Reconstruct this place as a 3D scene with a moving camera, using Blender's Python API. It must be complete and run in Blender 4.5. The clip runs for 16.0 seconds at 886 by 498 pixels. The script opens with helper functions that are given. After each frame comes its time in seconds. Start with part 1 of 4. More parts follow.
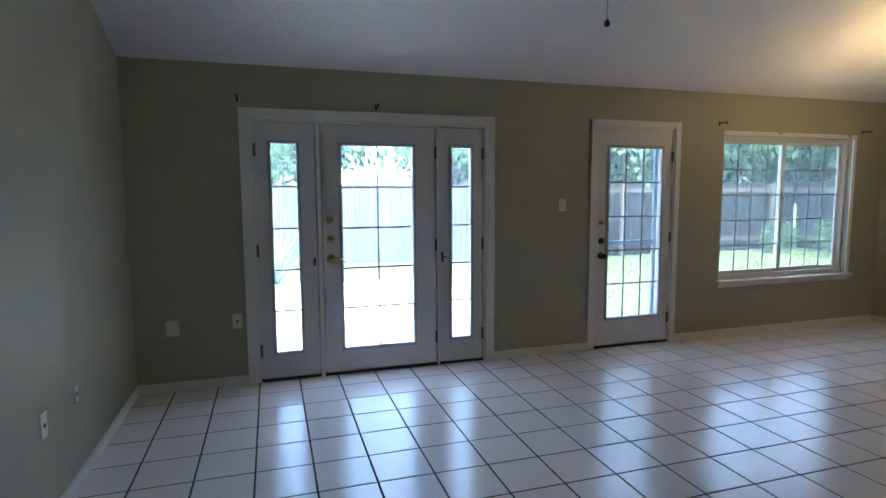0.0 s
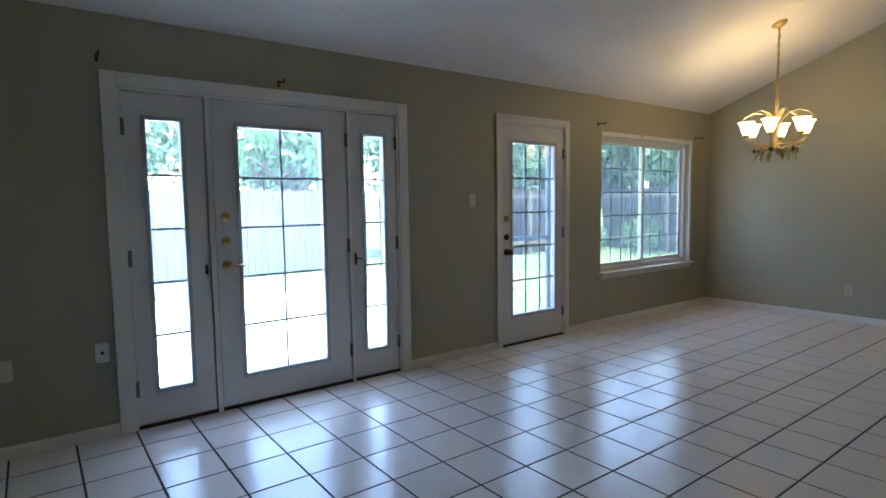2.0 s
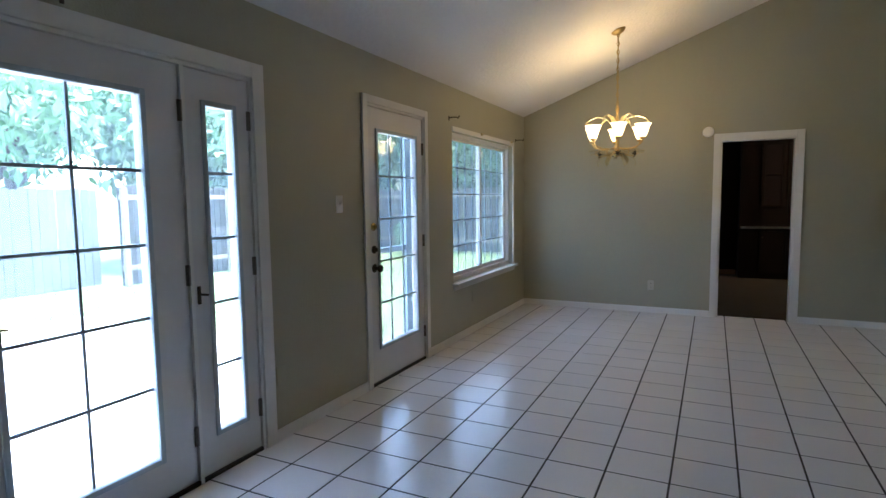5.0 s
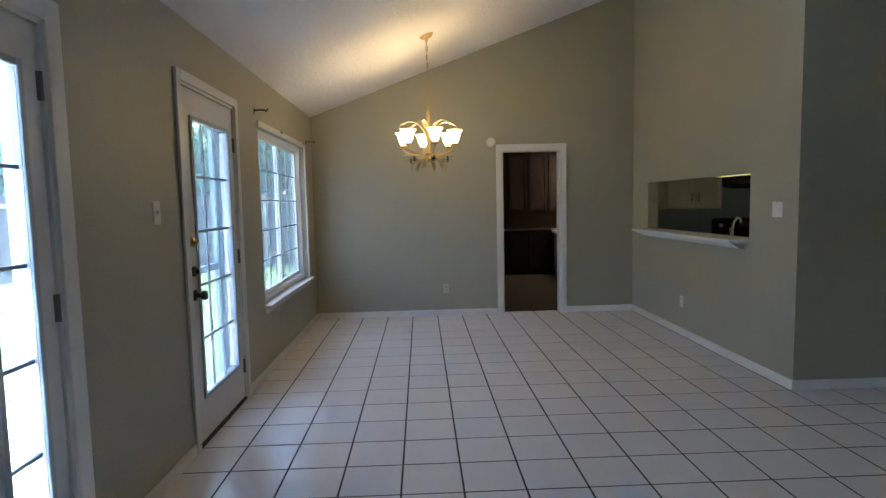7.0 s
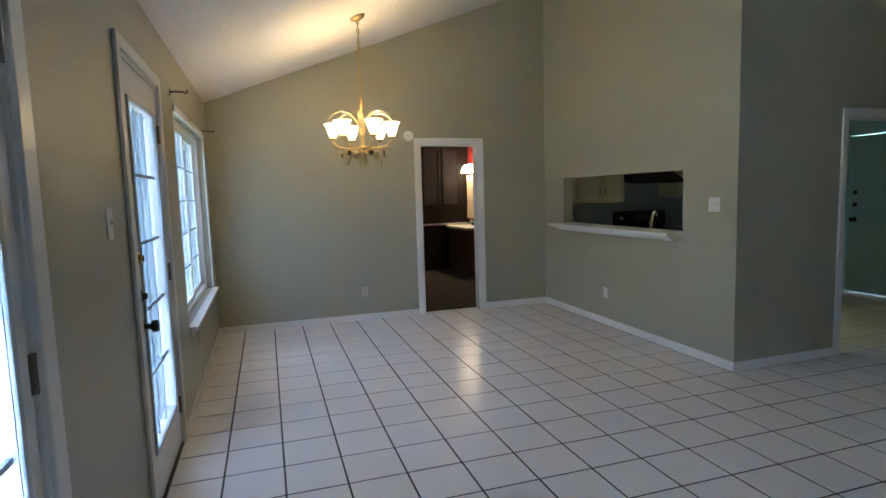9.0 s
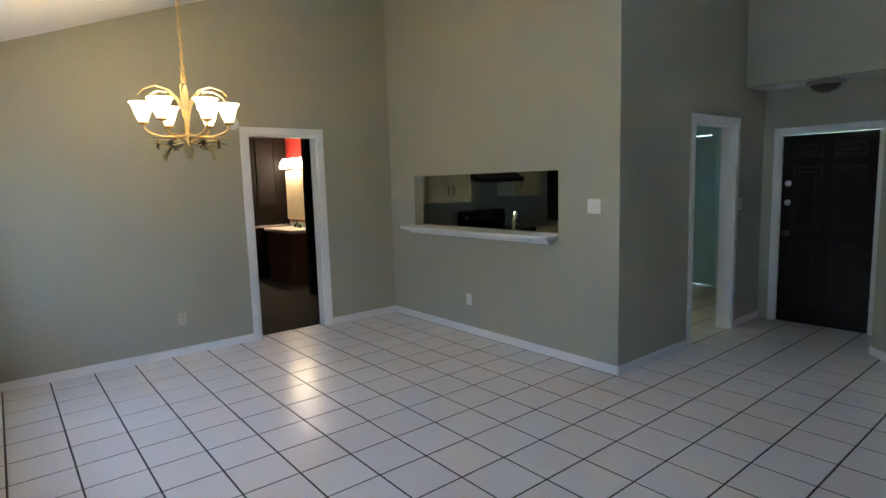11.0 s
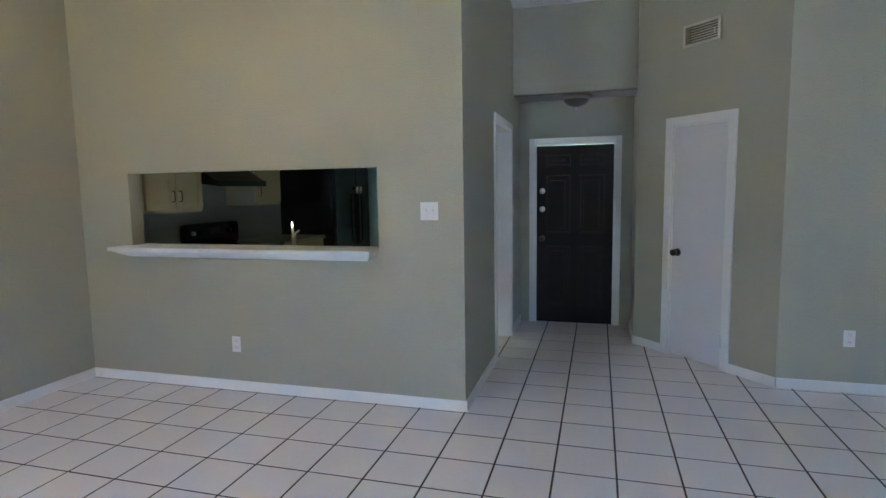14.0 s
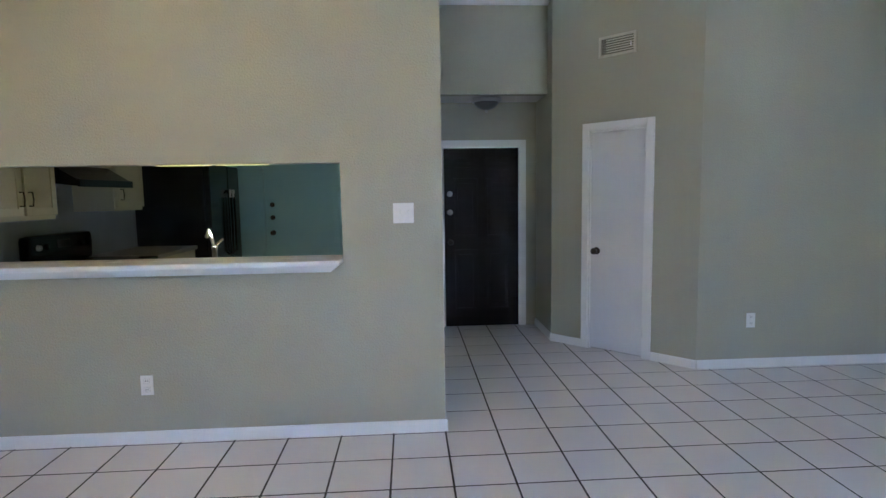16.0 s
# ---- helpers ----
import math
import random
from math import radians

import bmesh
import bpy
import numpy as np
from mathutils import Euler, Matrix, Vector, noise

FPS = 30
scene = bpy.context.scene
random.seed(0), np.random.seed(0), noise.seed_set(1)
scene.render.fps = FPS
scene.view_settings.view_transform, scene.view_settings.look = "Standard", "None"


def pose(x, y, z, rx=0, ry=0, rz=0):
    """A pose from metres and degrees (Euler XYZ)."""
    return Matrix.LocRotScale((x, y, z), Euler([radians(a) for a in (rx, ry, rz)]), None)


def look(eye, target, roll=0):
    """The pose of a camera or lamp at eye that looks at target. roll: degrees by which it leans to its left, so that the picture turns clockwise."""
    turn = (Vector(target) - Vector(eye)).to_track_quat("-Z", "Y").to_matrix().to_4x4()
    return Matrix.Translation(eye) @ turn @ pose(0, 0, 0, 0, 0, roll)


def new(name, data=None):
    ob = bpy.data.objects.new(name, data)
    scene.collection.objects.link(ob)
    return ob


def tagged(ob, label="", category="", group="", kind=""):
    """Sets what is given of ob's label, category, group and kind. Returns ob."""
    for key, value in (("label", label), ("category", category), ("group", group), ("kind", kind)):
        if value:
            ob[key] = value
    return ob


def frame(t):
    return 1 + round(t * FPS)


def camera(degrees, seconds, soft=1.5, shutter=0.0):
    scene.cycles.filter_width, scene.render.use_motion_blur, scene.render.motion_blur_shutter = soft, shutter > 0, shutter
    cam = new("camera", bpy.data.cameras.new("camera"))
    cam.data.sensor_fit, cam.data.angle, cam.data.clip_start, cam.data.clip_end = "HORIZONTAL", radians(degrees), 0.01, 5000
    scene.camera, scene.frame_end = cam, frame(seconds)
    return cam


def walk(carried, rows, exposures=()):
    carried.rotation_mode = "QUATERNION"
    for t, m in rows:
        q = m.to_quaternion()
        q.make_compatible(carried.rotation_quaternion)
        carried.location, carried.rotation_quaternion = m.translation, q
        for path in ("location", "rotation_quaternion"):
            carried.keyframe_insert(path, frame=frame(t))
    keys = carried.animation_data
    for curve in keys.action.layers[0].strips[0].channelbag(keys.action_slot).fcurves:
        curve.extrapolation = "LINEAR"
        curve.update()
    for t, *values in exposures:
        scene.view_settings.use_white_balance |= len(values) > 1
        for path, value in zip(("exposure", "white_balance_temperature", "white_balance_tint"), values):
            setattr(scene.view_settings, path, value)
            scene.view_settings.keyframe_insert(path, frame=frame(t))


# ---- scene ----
cam = camera(77.6, 16.0)
PATH = [
    (0, (-0.192, 0.664, 1.494), (0.4, 2.563, 1.291), -0.3),
    (0.5, (-0.386, 0.8, 1.475), (0.334, 2.655, 1.276), -0.3),
    (1, (-0.562, 0.975, 1.448), (0.311, 2.764, 1.258), -0.3),
    (1.5, (-0.739, 1.201, 1.336), (0.317, 2.894, 1.188), -0.8),
    (2, (-0.758, 1.421, 1.353), (0.434, 3.019, 1.189), -0.8),
    (2.5, (-0.768, 1.67, 1.336), (0.575, 3.143, 1.183), -1.0),
    (3, (-0.752, 1.945, 1.338), (0.746, 3.261, 1.186), -1.0),
    (5.5, (-0.6, 3.149, 1.407), (1.275, 3.822, 1.229), -0.9),
    (6, (-0.471, 3.391, 1.412), (1.484, 3.777, 1.237), -1.1),
    (6.5, (-0.448, 3.598, 1.391), (1.54, 3.729, 1.225), -1.1),
    (7, (-0.43, 3.852, 1.395), (1.562, 3.775, 1.23), -1.2),
    (7.5, (-0.364, 4.068, 1.378), (1.616, 3.842, 1.208), -1.3),
    (8, (-0.258, 4.271, 1.39), (1.703, 3.919, 1.216), -1.5),
    (10.5, (0.711, 4.818, 1.529), (2.387, 3.754, 1.285), -1.7),
    (11, (0.993, 4.803, 1.524), (2.537, 3.555, 1.28), -1.7),
    (11.5, (1.279, 4.749, 1.506), (2.673, 3.335, 1.262), -1.5),
    (12, (1.548, 4.709, 1.469), (2.809, 3.173, 1.238), -1.4),
    (12.5, (1.813, 4.688, 1.461), (2.912, 3.033, 1.235), -1.3),
    (13, (2.032, 4.636, 1.442), (2.961, 2.879, 1.219), -1.3),
    (13.5, (2.269, 4.572, 1.445), (2.999, 2.723, 1.224), -1.2),
    (14, (2.54, 4.55, 1.432), (3.081, 2.636, 1.218), -0.9),
    (14.5, (2.8, 4.521, 1.415), (3.121, 2.558, 1.205), -1.0),
    (15, (3.046, 4.429, 1.391), (3.194, 2.446, 1.182), -1.0),
    (15.5, (3.266, 4.366, 1.398), (3.285, 2.376, 1.194), -1.1),
    (16, (3.545, 4.359, 1.403), (3.422, 2.373, 1.204), -0.9),
]
walk(cam, [(t, look(eye, target, roll)) for t, eye, target, roll in PATH],
     [(0.0, 4.27, 5600, 6), (3.0, 4.35, 5500, 6), (6.0, 4.38, 5450, 7), (8.0, 4.6, 5400, 5), (11.0, 4.88, 5300, 5), (13.0, 5.22, 5150, 7), (16.0, 5.5, 5100, 11)])

# ---- light ----
SUN_EL, SUN_AZ = 76.0, 90.0
world = bpy.data.worlds.new("world")
scene.world = world
world.use_nodes = True
wt = world.node_tree
sky = wt.nodes.new("ShaderNodeTexSky")
sky.sky_type, sky.sun_disc = "NISHITA", False
sky.sun_elevation, sky.sun_rotation = radians(SUN_EL), radians(SUN_AZ)
sky.air_density, sky.dust_density = 1.0, 3.0
wt.nodes["Background"].inputs["Strength"].default_value = 0.15
wt.links.new(sky.outputs[0], wt.nodes["Background"].inputs["Color"])
sun = new("sun", bpy.data.lights.new("sun", "SUN"))
sun.data.energy, sun.data.angle, sun.data.color = 1.5, radians(12), (1.0, 0.95, 0.88)
sun.matrix_world = pose(0, 0, 12, 90 - SUN_EL, 0, SUN_AZ)

# ---- materials ----


def material(name, colour, rough=0.5, metal=0.0, spread=0.06, grain=40.0, bump=0.0, bump_scale=120.0, stain=0.0, stain_scale=1.3, pieces=0.0, coat=0.0):
    """A surface with grain, broad stains, fine relief and, for pieces, a tone of its own for each."""
    m = bpy.data.materials.new(name)
    m.use_nodes = True
    nt, b = m.node_tree, m.node_tree.nodes["Principled BSDF"]
    geo = nt.nodes.new("ShaderNodeNewGeometry")
    fine, broad = nt.nodes.new("ShaderNodeTexNoise"), nt.nodes.new("ShaderNodeTexNoise")
    fine.inputs["Scale"].default_value, fine.inputs["Detail"].default_value = grain, 4
    broad.inputs["Scale"].default_value, broad.inputs["Detail"].default_value = stain_scale, 5
    for n in (fine, broad):
        nt.links.new(geo.outputs["Position"], n.inputs["Vector"])

    def maths(kind, a, b_):
        n = nt.nodes.new("ShaderNodeMath")
        n.operation = kind
        for k, v in enumerate((a, b_)):
            if isinstance(v, (int, float)):
                n.inputs[k].default_value = v
            else:
                nt.links.new(v, n.inputs[k])
        return n.outputs[0]

    value = maths("MULTIPLY_ADD", fine.outputs[0], 2 * spread)
    value.node.inputs[2].default_value = 1 - spread
    tone = maths("MULTIPLY_ADD", broad.outputs[0], 2 * stain)
    tone.node.inputs[2].default_value = 1 - stain
    value = maths("MULTIPLY", value, tone)
    if pieces:
        info = nt.nodes.new("ShaderNodeObjectInfo")
        both = maths("ADD", info.outputs["Random"], geo.outputs["Random Per Island"])
        each = maths("MULTIPLY_ADD", both, pieces)
        each.node.inputs[2].default_value = 1 - pieces
        value = maths("MULTIPLY", value, each)
    mix = nt.nodes.new("ShaderNodeMix")
    mix.data_type, mix.blend_type = "RGBA", "MULTIPLY"
    mix.inputs[0].default_value = 1.0
    mix.inputs[6].default_value = (*colour, 1)
    comb = nt.nodes.new("ShaderNodeCombineColor")
    for k in range(3):
        nt.links.new(value, comb.inputs[k])
    nt.links.new(comb.outputs[0], mix.inputs[7])
    nt.links.new(mix.outputs[2], b.inputs["Base Color"])
    b.inputs["Metallic"].default_value = metal
    r = maths("MULTIPLY_ADD", broad.outputs[0], 0.3 * rough)
    r.node.inputs[2].default_value = 0.85 * rough
    nt.links.new(r, b.inputs["Roughness"])
    b.inputs["Coat Weight"].default_value = coat
    if bump:
        relief, bp = nt.nodes.new("ShaderNodeTexNoise"), nt.nodes.new("ShaderNodeBump")
        relief.inputs["Scale"].default_value, relief.inputs["Detail"].default_value = bump_scale, 3
        nt.links.new(geo.outputs["Position"], relief.inputs["Vector"])
        nt.links.new(relief.outputs[0], bp.inputs["Height"])
        bp.inputs["Strength"].default_value, bp.inputs["Distance"].default_value = bump, 0.01
        nt.links.new(bp.outputs[0], b.inputs["Normal"])
    return m


def glowing(name, colour, strength, base=(0.9, 0.85, 0.75)):
    m = material(name, base, 0.4)
    b = m.node_tree.nodes["Principled BSDF"]
    b.inputs["Emission Color"].default_value, b.inputs["Emission Strength"].default_value = (*colour, 1), strength
    return m


def wood(name, colour, rough=0.5, bands=9.0, contrast=0.35, pieces=0.15, axis="Z"):
    """Wood with grain running along one axis."""
    m = material(name, colour, rough, spread=0.1, grain=60, bump=0.15, bump_scale=90, stain=0.12, pieces=pieces)
    nt = m.node_tree
    wave, geo, mp = nt.nodes.new("ShaderNodeTexNoise"), nt.nodes.new("ShaderNodeNewGeometry"), nt.nodes.new("ShaderNodeMapping")
    mp.inputs["Scale"].default_value = {"Z": (bands, bands, 0.6), "X": (0.6, bands, bands), "Y": (bands, 0.6, bands)}[axis]
    wave.inputs["Scale"].default_value, wave.inputs["Detail"].default_value = 3.0, 6
    nt.links.new(geo.outputs["Position"], mp.inputs["Vector"])
    nt.links.new(mp.outputs[0], wave.inputs["Vector"])
    ramp = nt.nodes.new("ShaderNodeMapRange")
    ramp.inputs["To Min"].default_value, ramp.inputs["To Max"].default_value = 1 - contrast, 1 + contrast
    nt.links.new(wave.outputs[0], ramp.inputs[0])
    mul, b = nt.nodes.new("ShaderNodeVectorMath"), nt.nodes["Principled BSDF"]
    mul.operation = "SCALE"
    nt.links.new(b.inputs["Base Color"].links[0].from_socket, mul.inputs[0])
    nt.links.new(ramp.outputs[0], mul.inputs["Scale"])
    nt.links.new(mul.outputs[0], b.inputs["Base Color"])
    return m


WALL = material("sage_wall_paint", (0.40, 0.376, 0.278), 0.31, spread=0.03, grain=30, bump=0.45, bump_scale=95, stain=0.06, stain_scale=0.9)
CEIL = material("ceiling_texture", (0.80, 0.775, 0.77), 0.75, spread=0.03, bump=0.8, bump_scale=30, stain=0.05)
TRIM = material("white_trim_paint", (0.78, 0.76, 0.73), 0.35, spread=0.03, bump=0.05, bump_scale=60, stain=0.05, stain_scale=3)
DOORWHITE = material("white_door_paint", (0.72, 0.70, 0.695), 0.35, spread=0.03, bump=0.06, bump_scale=70, stain=0.06, stain_scale=2.5)
SHUTDOOR = material("closet_door_paint", (0.68, 0.66, 0.65), 0.45, spread=0.03, bump=0.06, bump_scale=80, stain=0.06, stain_scale=2)
GLAZE = material("glazed_tile", (0.84, 0.79, 0.765), 0.24, spread=0.03, grain=55, bump=0.03, bump_scale=25, stain=0.05, stain_scale=2.2, pieces=0.035)
GROUT = material("dark_grout", (0.05, 0.04, 0.035), 0.85, spread=0.2, grain=90, bump=0.3, bump_scale=300, stain=0.25, stain_scale=1.6)
BRASS = material("worn_brass", (0.62, 0.46, 0.2), 0.25, 1.0, stain=0.15, stain_scale=20)
NICKEL = material("satin_nickel", (0.55, 0.53, 0.5), 0.3, 1.0)
BRONZE = material("dark_bronze", (0.055, 0.045, 0.036), 0.4, 0.8)
HINGE = material("dull_hinge_steel", (0.2, 0.18, 0.16), 0.45, 0.9)
PLATE = material("white_plastic_plate", (0.78, 0.76, 0.72), 0.35)
DARKHOLE = material("black_plastic", (0.012, 0.012, 0.013), 0.4)
THRESH = material("dark_threshold_and_gap_strip", (0.03, 0.024, 0.02), 0.5)
VINYL = material("white_window_vinyl", (0.76, 0.76, 0.76), 0.35)
MUNTIN = material("grey_muntin", (0.33, 0.38, 0.42), 0.4)
STORM = material("storm_door_metal", (0.22, 0.29, 0.36), 0.4, 0.3)
ENTRY = material("espresso_door_paint", (0.013, 0.0075, 0.0075), 0.58, spread=0.1, bump=0.08, bump_scale=60, stain=0.1)
AQUA = material("pale_aqua_paint", (0.46, 0.68, 0.68), 0.45, spread=0.03, bump=0.15, bump_scale=150, stain=0.05)
ENTRY.node_tree.nodes["Principled BSDF"].inputs["Specular IOR Level"].default_value = 0.22
PALEGREY = material("pale_grey_kitchen_paint", (0.34, 0.35, 0.34), 0.4, spread=0.03, bump=0.15, bump_scale=150, stain=0.05)
CREAM = material("cream_cabinet_paint", (0.52, 0.45, 0.28), 0.4, spread=0.05, bump=0.05, stain=0.08)
BLACKAPP = material("black_appliance", (0.008, 0.008, 0.009), 0.2)
CHROME = material("chrome", (0.75, 0.75, 0.75), 0.12, 1.0)
LAMINATE = material("speckled_countertop", (0.30, 0.27, 0.22), 0.35, spread=0.25, grain=160)
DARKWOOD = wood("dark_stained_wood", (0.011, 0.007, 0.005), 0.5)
VANWOOD = wood("brown_vanity_wood", (0.16, 0.085, 0.04), 0.45)
RED = material("red_wall_paint", (0.42, 0.03, 0.022), 0.5, bump=0.1, bump_scale=150)
# tan carpet; the den's lack of light is put into its colour
CARPET = material("darkened_tan_carpet", (0.055, 0.046, 0.038), 0.95, spread=0.25, grain=250, bump=0.8, bump_scale=400, stain=0.1)
CURTAIN = material("beige_curtain_cloth", (0.55, 0.45, 0.31), 0.85, spread=0.08, grain=200)
BULBGLASS = glowing("lit_frosted_glass", (1.0, 0.66, 0.24), 0.34)
VANGLASS = glowing("lit_vanity_glass", (1.0, 0.74, 0.42), 0.9)
TUBE = glowing("lit_fluorescent_tube", (1.0, 0.86, 0.16), 0.05)
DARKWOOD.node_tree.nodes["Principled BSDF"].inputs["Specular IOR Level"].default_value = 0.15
# bead colour holds the bluish shade of a backlit frame
BEAD = material("backlit_glazing_bead", (0.46, 0.52, 0.56), 0.4)
VENTPAINT = material("yellowed_vent_paint", (0.58, 0.55, 0.43), 0.5, spread=0.1, stain=0.2, stain_scale=9)
# dark colour of a flat backing, in place of the shade inside the duct
VENTBACK = material("dark_vent_backing", (0.17, 0.16, 0.11), 0.7, spread=0.2, stain=0.3, stain_scale=12)
BEIGE = material("beige_plastic_plate", (0.52, 0.49, 0.40), 0.4)
GILT = material("antique_gilt_metal", (0.50, 0.36, 0.15), 0.38, 0.7, spread=0.2, grain=60, stain=0.25, stain_scale=25)
LEAFMETAL = material("aged_leaf_metal", (0.42, 0.36, 0.2), 0.45, 0.5, spread=0.2, grain=80, stain=0.2, stain_scale=30)
LAMPGLASS = material("unlit_alabaster_glass", (0.13, 0.12, 0.105), 0.3)
CONCRETE = material("pale_concrete", (0.60, 0.585, 0.56), 0.85, spread=0.1, grain=30, bump=0.3, bump_scale=90, stain=0.15)
LAWN = material("lawn_soil", (0.075, 0.11, 0.032), 0.95, spread=0.3, grain=25, bump=0.7, bump_scale=40, stain=0.3, stain_scale=0.6)
BLADES = material("grass_blades", (0.09, 0.16, 0.035), 0.7, spread=0.2, pieces=0.3)
FENCEWOOD = wood("weathered_fence_wood", (0.13, 0.125, 0.12), 0.85, pieces=0.25)
FENCEDARK = wood("brown_fence_wood", (0.035, 0.028, 0.025), 0.8, pieces=0.3)
POSTWOOD = wood("pale_fence_post", (0.27, 0.21, 0.155), 0.8)
BARK = material("bark", (0.085, 0.065, 0.05), 0.9, spread=0.3, grain=25, bump=0.9, bump_scale=20, stain=0.2)
FOLIAGE = material("green_foliage", (0.10, 0.19, 0.07), 0.55, spread=0.2, pieces=0.4)
YUCCA = material("pale_blade_leaves", (0.13, 0.25, 0.17), 0.5, spread=0.15, pieces=0.2)
ROOFING = material("grey_roof_shingle", (0.12, 0.11, 0.105), 0.9, spread=0.2, grain=30, bump=0.5, bump_scale=30)

VEIL = 0.04   # share of a pale glare haze put into the pane material
GLASS = bpy.data.materials.new("window_glass")
GLASS.use_nodes = True
_g = GLASS.node_tree.nodes["Principled BSDF"]
_g.inputs["Base Color"].default_value = (0.95, 0.98, 0.98, 1)
_gt = GLASS.node_tree
_veil, _veil_mix, _veil_noise = _gt.nodes.new("ShaderNodeBsdfTranslucent"), _gt.nodes.new("ShaderNodeMixShader"), _gt.nodes.new("ShaderNodeTexNoise")
_veil.inputs["Color"].default_value = (0.80, 0.93, 0.95, 1)
_veil_noise.inputs["Scale"].default_value, _veil_noise.inputs["Detail"].default_value = 3.0, 5
_share = _gt.nodes.new("ShaderNodeMapRange")
_share.inputs["To Min"].default_value, _share.inputs["To Max"].default_value = VEIL * 0.7, VEIL * 1.3
_gt.links.new(_gt.nodes.new("ShaderNodeNewGeometry").outputs["Position"], _veil_noise.inputs["Vector"])
_gt.links.new(_veil_noise.outputs[0], _share.inputs[0])
_gt.links.new(_share.outputs[0], _veil_mix.inputs[0])
_gt.links.new(_g.outputs[0], _veil_mix.inputs[1])
_gt.links.new(_veil.outputs[0], _veil_mix.inputs[2])
_gt.links.new(_veil_mix.outputs[0], _gt.nodes["Material Output"].inputs["Surface"])
_g.inputs["Transmission Weight"].default_value, _g.inputs["Roughness"].default_value, _g.inputs["IOR"].default_value = 1.0, 0.0, 1.45

# half-clear sheet added behind the glass to dim the daylight and the view
SCREEN = bpy.data.materials.new("dimming_mesh")
SCREEN.use_nodes = True
_n = SCREEN.node_tree
_clear, _blend = _n.nodes.new("ShaderNodeBsdfTransparent"), _n.nodes.new("ShaderNodeMixShader")
_n.nodes["Principled BSDF"].inputs["Base Color"].default_value, _n.nodes["Principled BSDF"].inputs["Roughness"].default_value = (0.10, 0.13, 0.15, 1), 0.7
_blend.inputs[0].default_value = 0.24
_n.links.new(_clear.outputs[0], _blend.inputs[1])
_n.links.new(_n.nodes["Principled BSDF"].outputs[0], _blend.inputs[2])
_n.links.new(_blend.outputs[0], _n.nodes["Material Output"].inputs["Surface"])

# ---- builders ----


def box(bm, x0, x1, y0, y1, z0, z1, bevel=0.0):
    r = bmesh.ops.create_cube(bm, size=1.0, matrix=Matrix.LocRotScale(((x0 + x1) / 2, (y0 + y1) / 2, (z0 + z1) / 2), None, (x1 - x0, y1 - y0, z1 - z0)))
    if bevel:
        edges = list({e for v in r["verts"] for e in v.link_edges})
        bmesh.ops.bevel(bm, geom=edges, offset=bevel, segments=2, profile=0.6, affect="EDGES")
    return bm


def cyl(bm, a, b, r0, r1=None, seg=16):
    a, b = Vector(a), Vector(b)
    m = Matrix.Translation((a + b) / 2) @ (b - a).to_track_quat("Z", "Y").to_matrix().to_4x4()
    bmesh.ops.create_cone(bm, cap_ends=True, segments=seg, radius1=r0, radius2=r0 if r1 is None else r1, depth=(b - a).length, matrix=m)
    return bm


def lathe(bm, profile, m=Matrix(), seg=24):
    """Turn a profile of (radius, height) about z."""
    rings = []
    for r, z in profile:
        rings.append([bm.verts.new(m @ Vector((r * math.cos(2 * math.pi * k / seg), r * math.sin(2 * math.pi * k / seg), z))) for k in range(seg)])
    for a, b in zip(rings, rings[1:]):
        for k in range(seg):
            bm.faces.new((a[k], a[(k + 1) % seg], b[(k + 1) % seg], b[k]))
    for ring, flip in ((rings[0], True), (rings[-1], False)):
        if (ring[0].co - ring[seg // 2].co).length > 1e-4:
            bm.faces.new(list(reversed(ring)) if flip else ring)
    return bm


def tube(bm, points, radius, seg=8):
    """A round bar through points; radius is a number or a function of 0..1."""
    pts, last = [Vector(p) for p in points], None
    for n, p in enumerate(pts):
        d = (pts[min(n + 1, len(pts) - 1)] - pts[max(n - 1, 0)]).normalized()
        u = d.orthogonal().normalized() if last is None else (last - d * last.dot(d)).normalized()
        last = u
        v = d.cross(u)
        r = radius(n / (len(pts) - 1)) if callable(radius) else radius
        ring = [bm.verts.new(p + r * (math.cos(2 * math.pi * k / seg) * u + math.sin(2 * math.pi * k / seg) * v)) for k in range(seg)]
        if n:
            for k in range(seg):
                bm.faces.new((before[k], before[(k + 1) % seg], ring[(k + 1) % seg], ring[k]))
        else:
            bm.faces.new(list(reversed(ring)))
        before = ring
    bm.faces.new(before)
    return bm


def smooth(me, angle=40):
    for p in me.polygons:
        p.use_smooth = True
    me.set_sharp_from_angle(angle=radians(angle))


def mesh_of(name, bm, mat, rounded=False):
    bmesh.ops.recalc_face_normals(bm, faces=bm.faces)
    me = bpy.data.meshes.new(name)
    bm.to_mesh(me)
    bm.free()
    me.materials.append(mat)
    if rounded:
        smooth(me)
    return me


def part(name, bm, mat, parent=None, label="", rounded=False):
    ob = new(name, mesh_of(name, bm, mat, rounded))
    ob.parent = parent
    return tagged(ob, label)


def thing(name, m, label, category, group="", kind=""):
    ob = new(name)
    ob.empty_display_size = 0.1
    ob.matrix_world = m
    return tagged(ob, label, category, group, kind)


def structure(name, bm, mat, label, category=""):
    return tagged(part(name, bm, mat), label, category or name.split("_")[0], kind="structure")


B = bmesh.new

# ---- plan ----
NORTH, EAST, WEST, PASS, HALL, SOUTH = 5.16, 6.38, -1.19, 1.20, 3.35, 0.265
RIDGE_Y, EAVE, PITCH = 1.25, 2.46, 0.375
ENTRY_Y, HEAD_Y, LOW = -1.345, -0.88, 2.325
ENTRY_X = 2.21
KITCHEN_S, KITCHEN_TOP = -2.65, 2.40


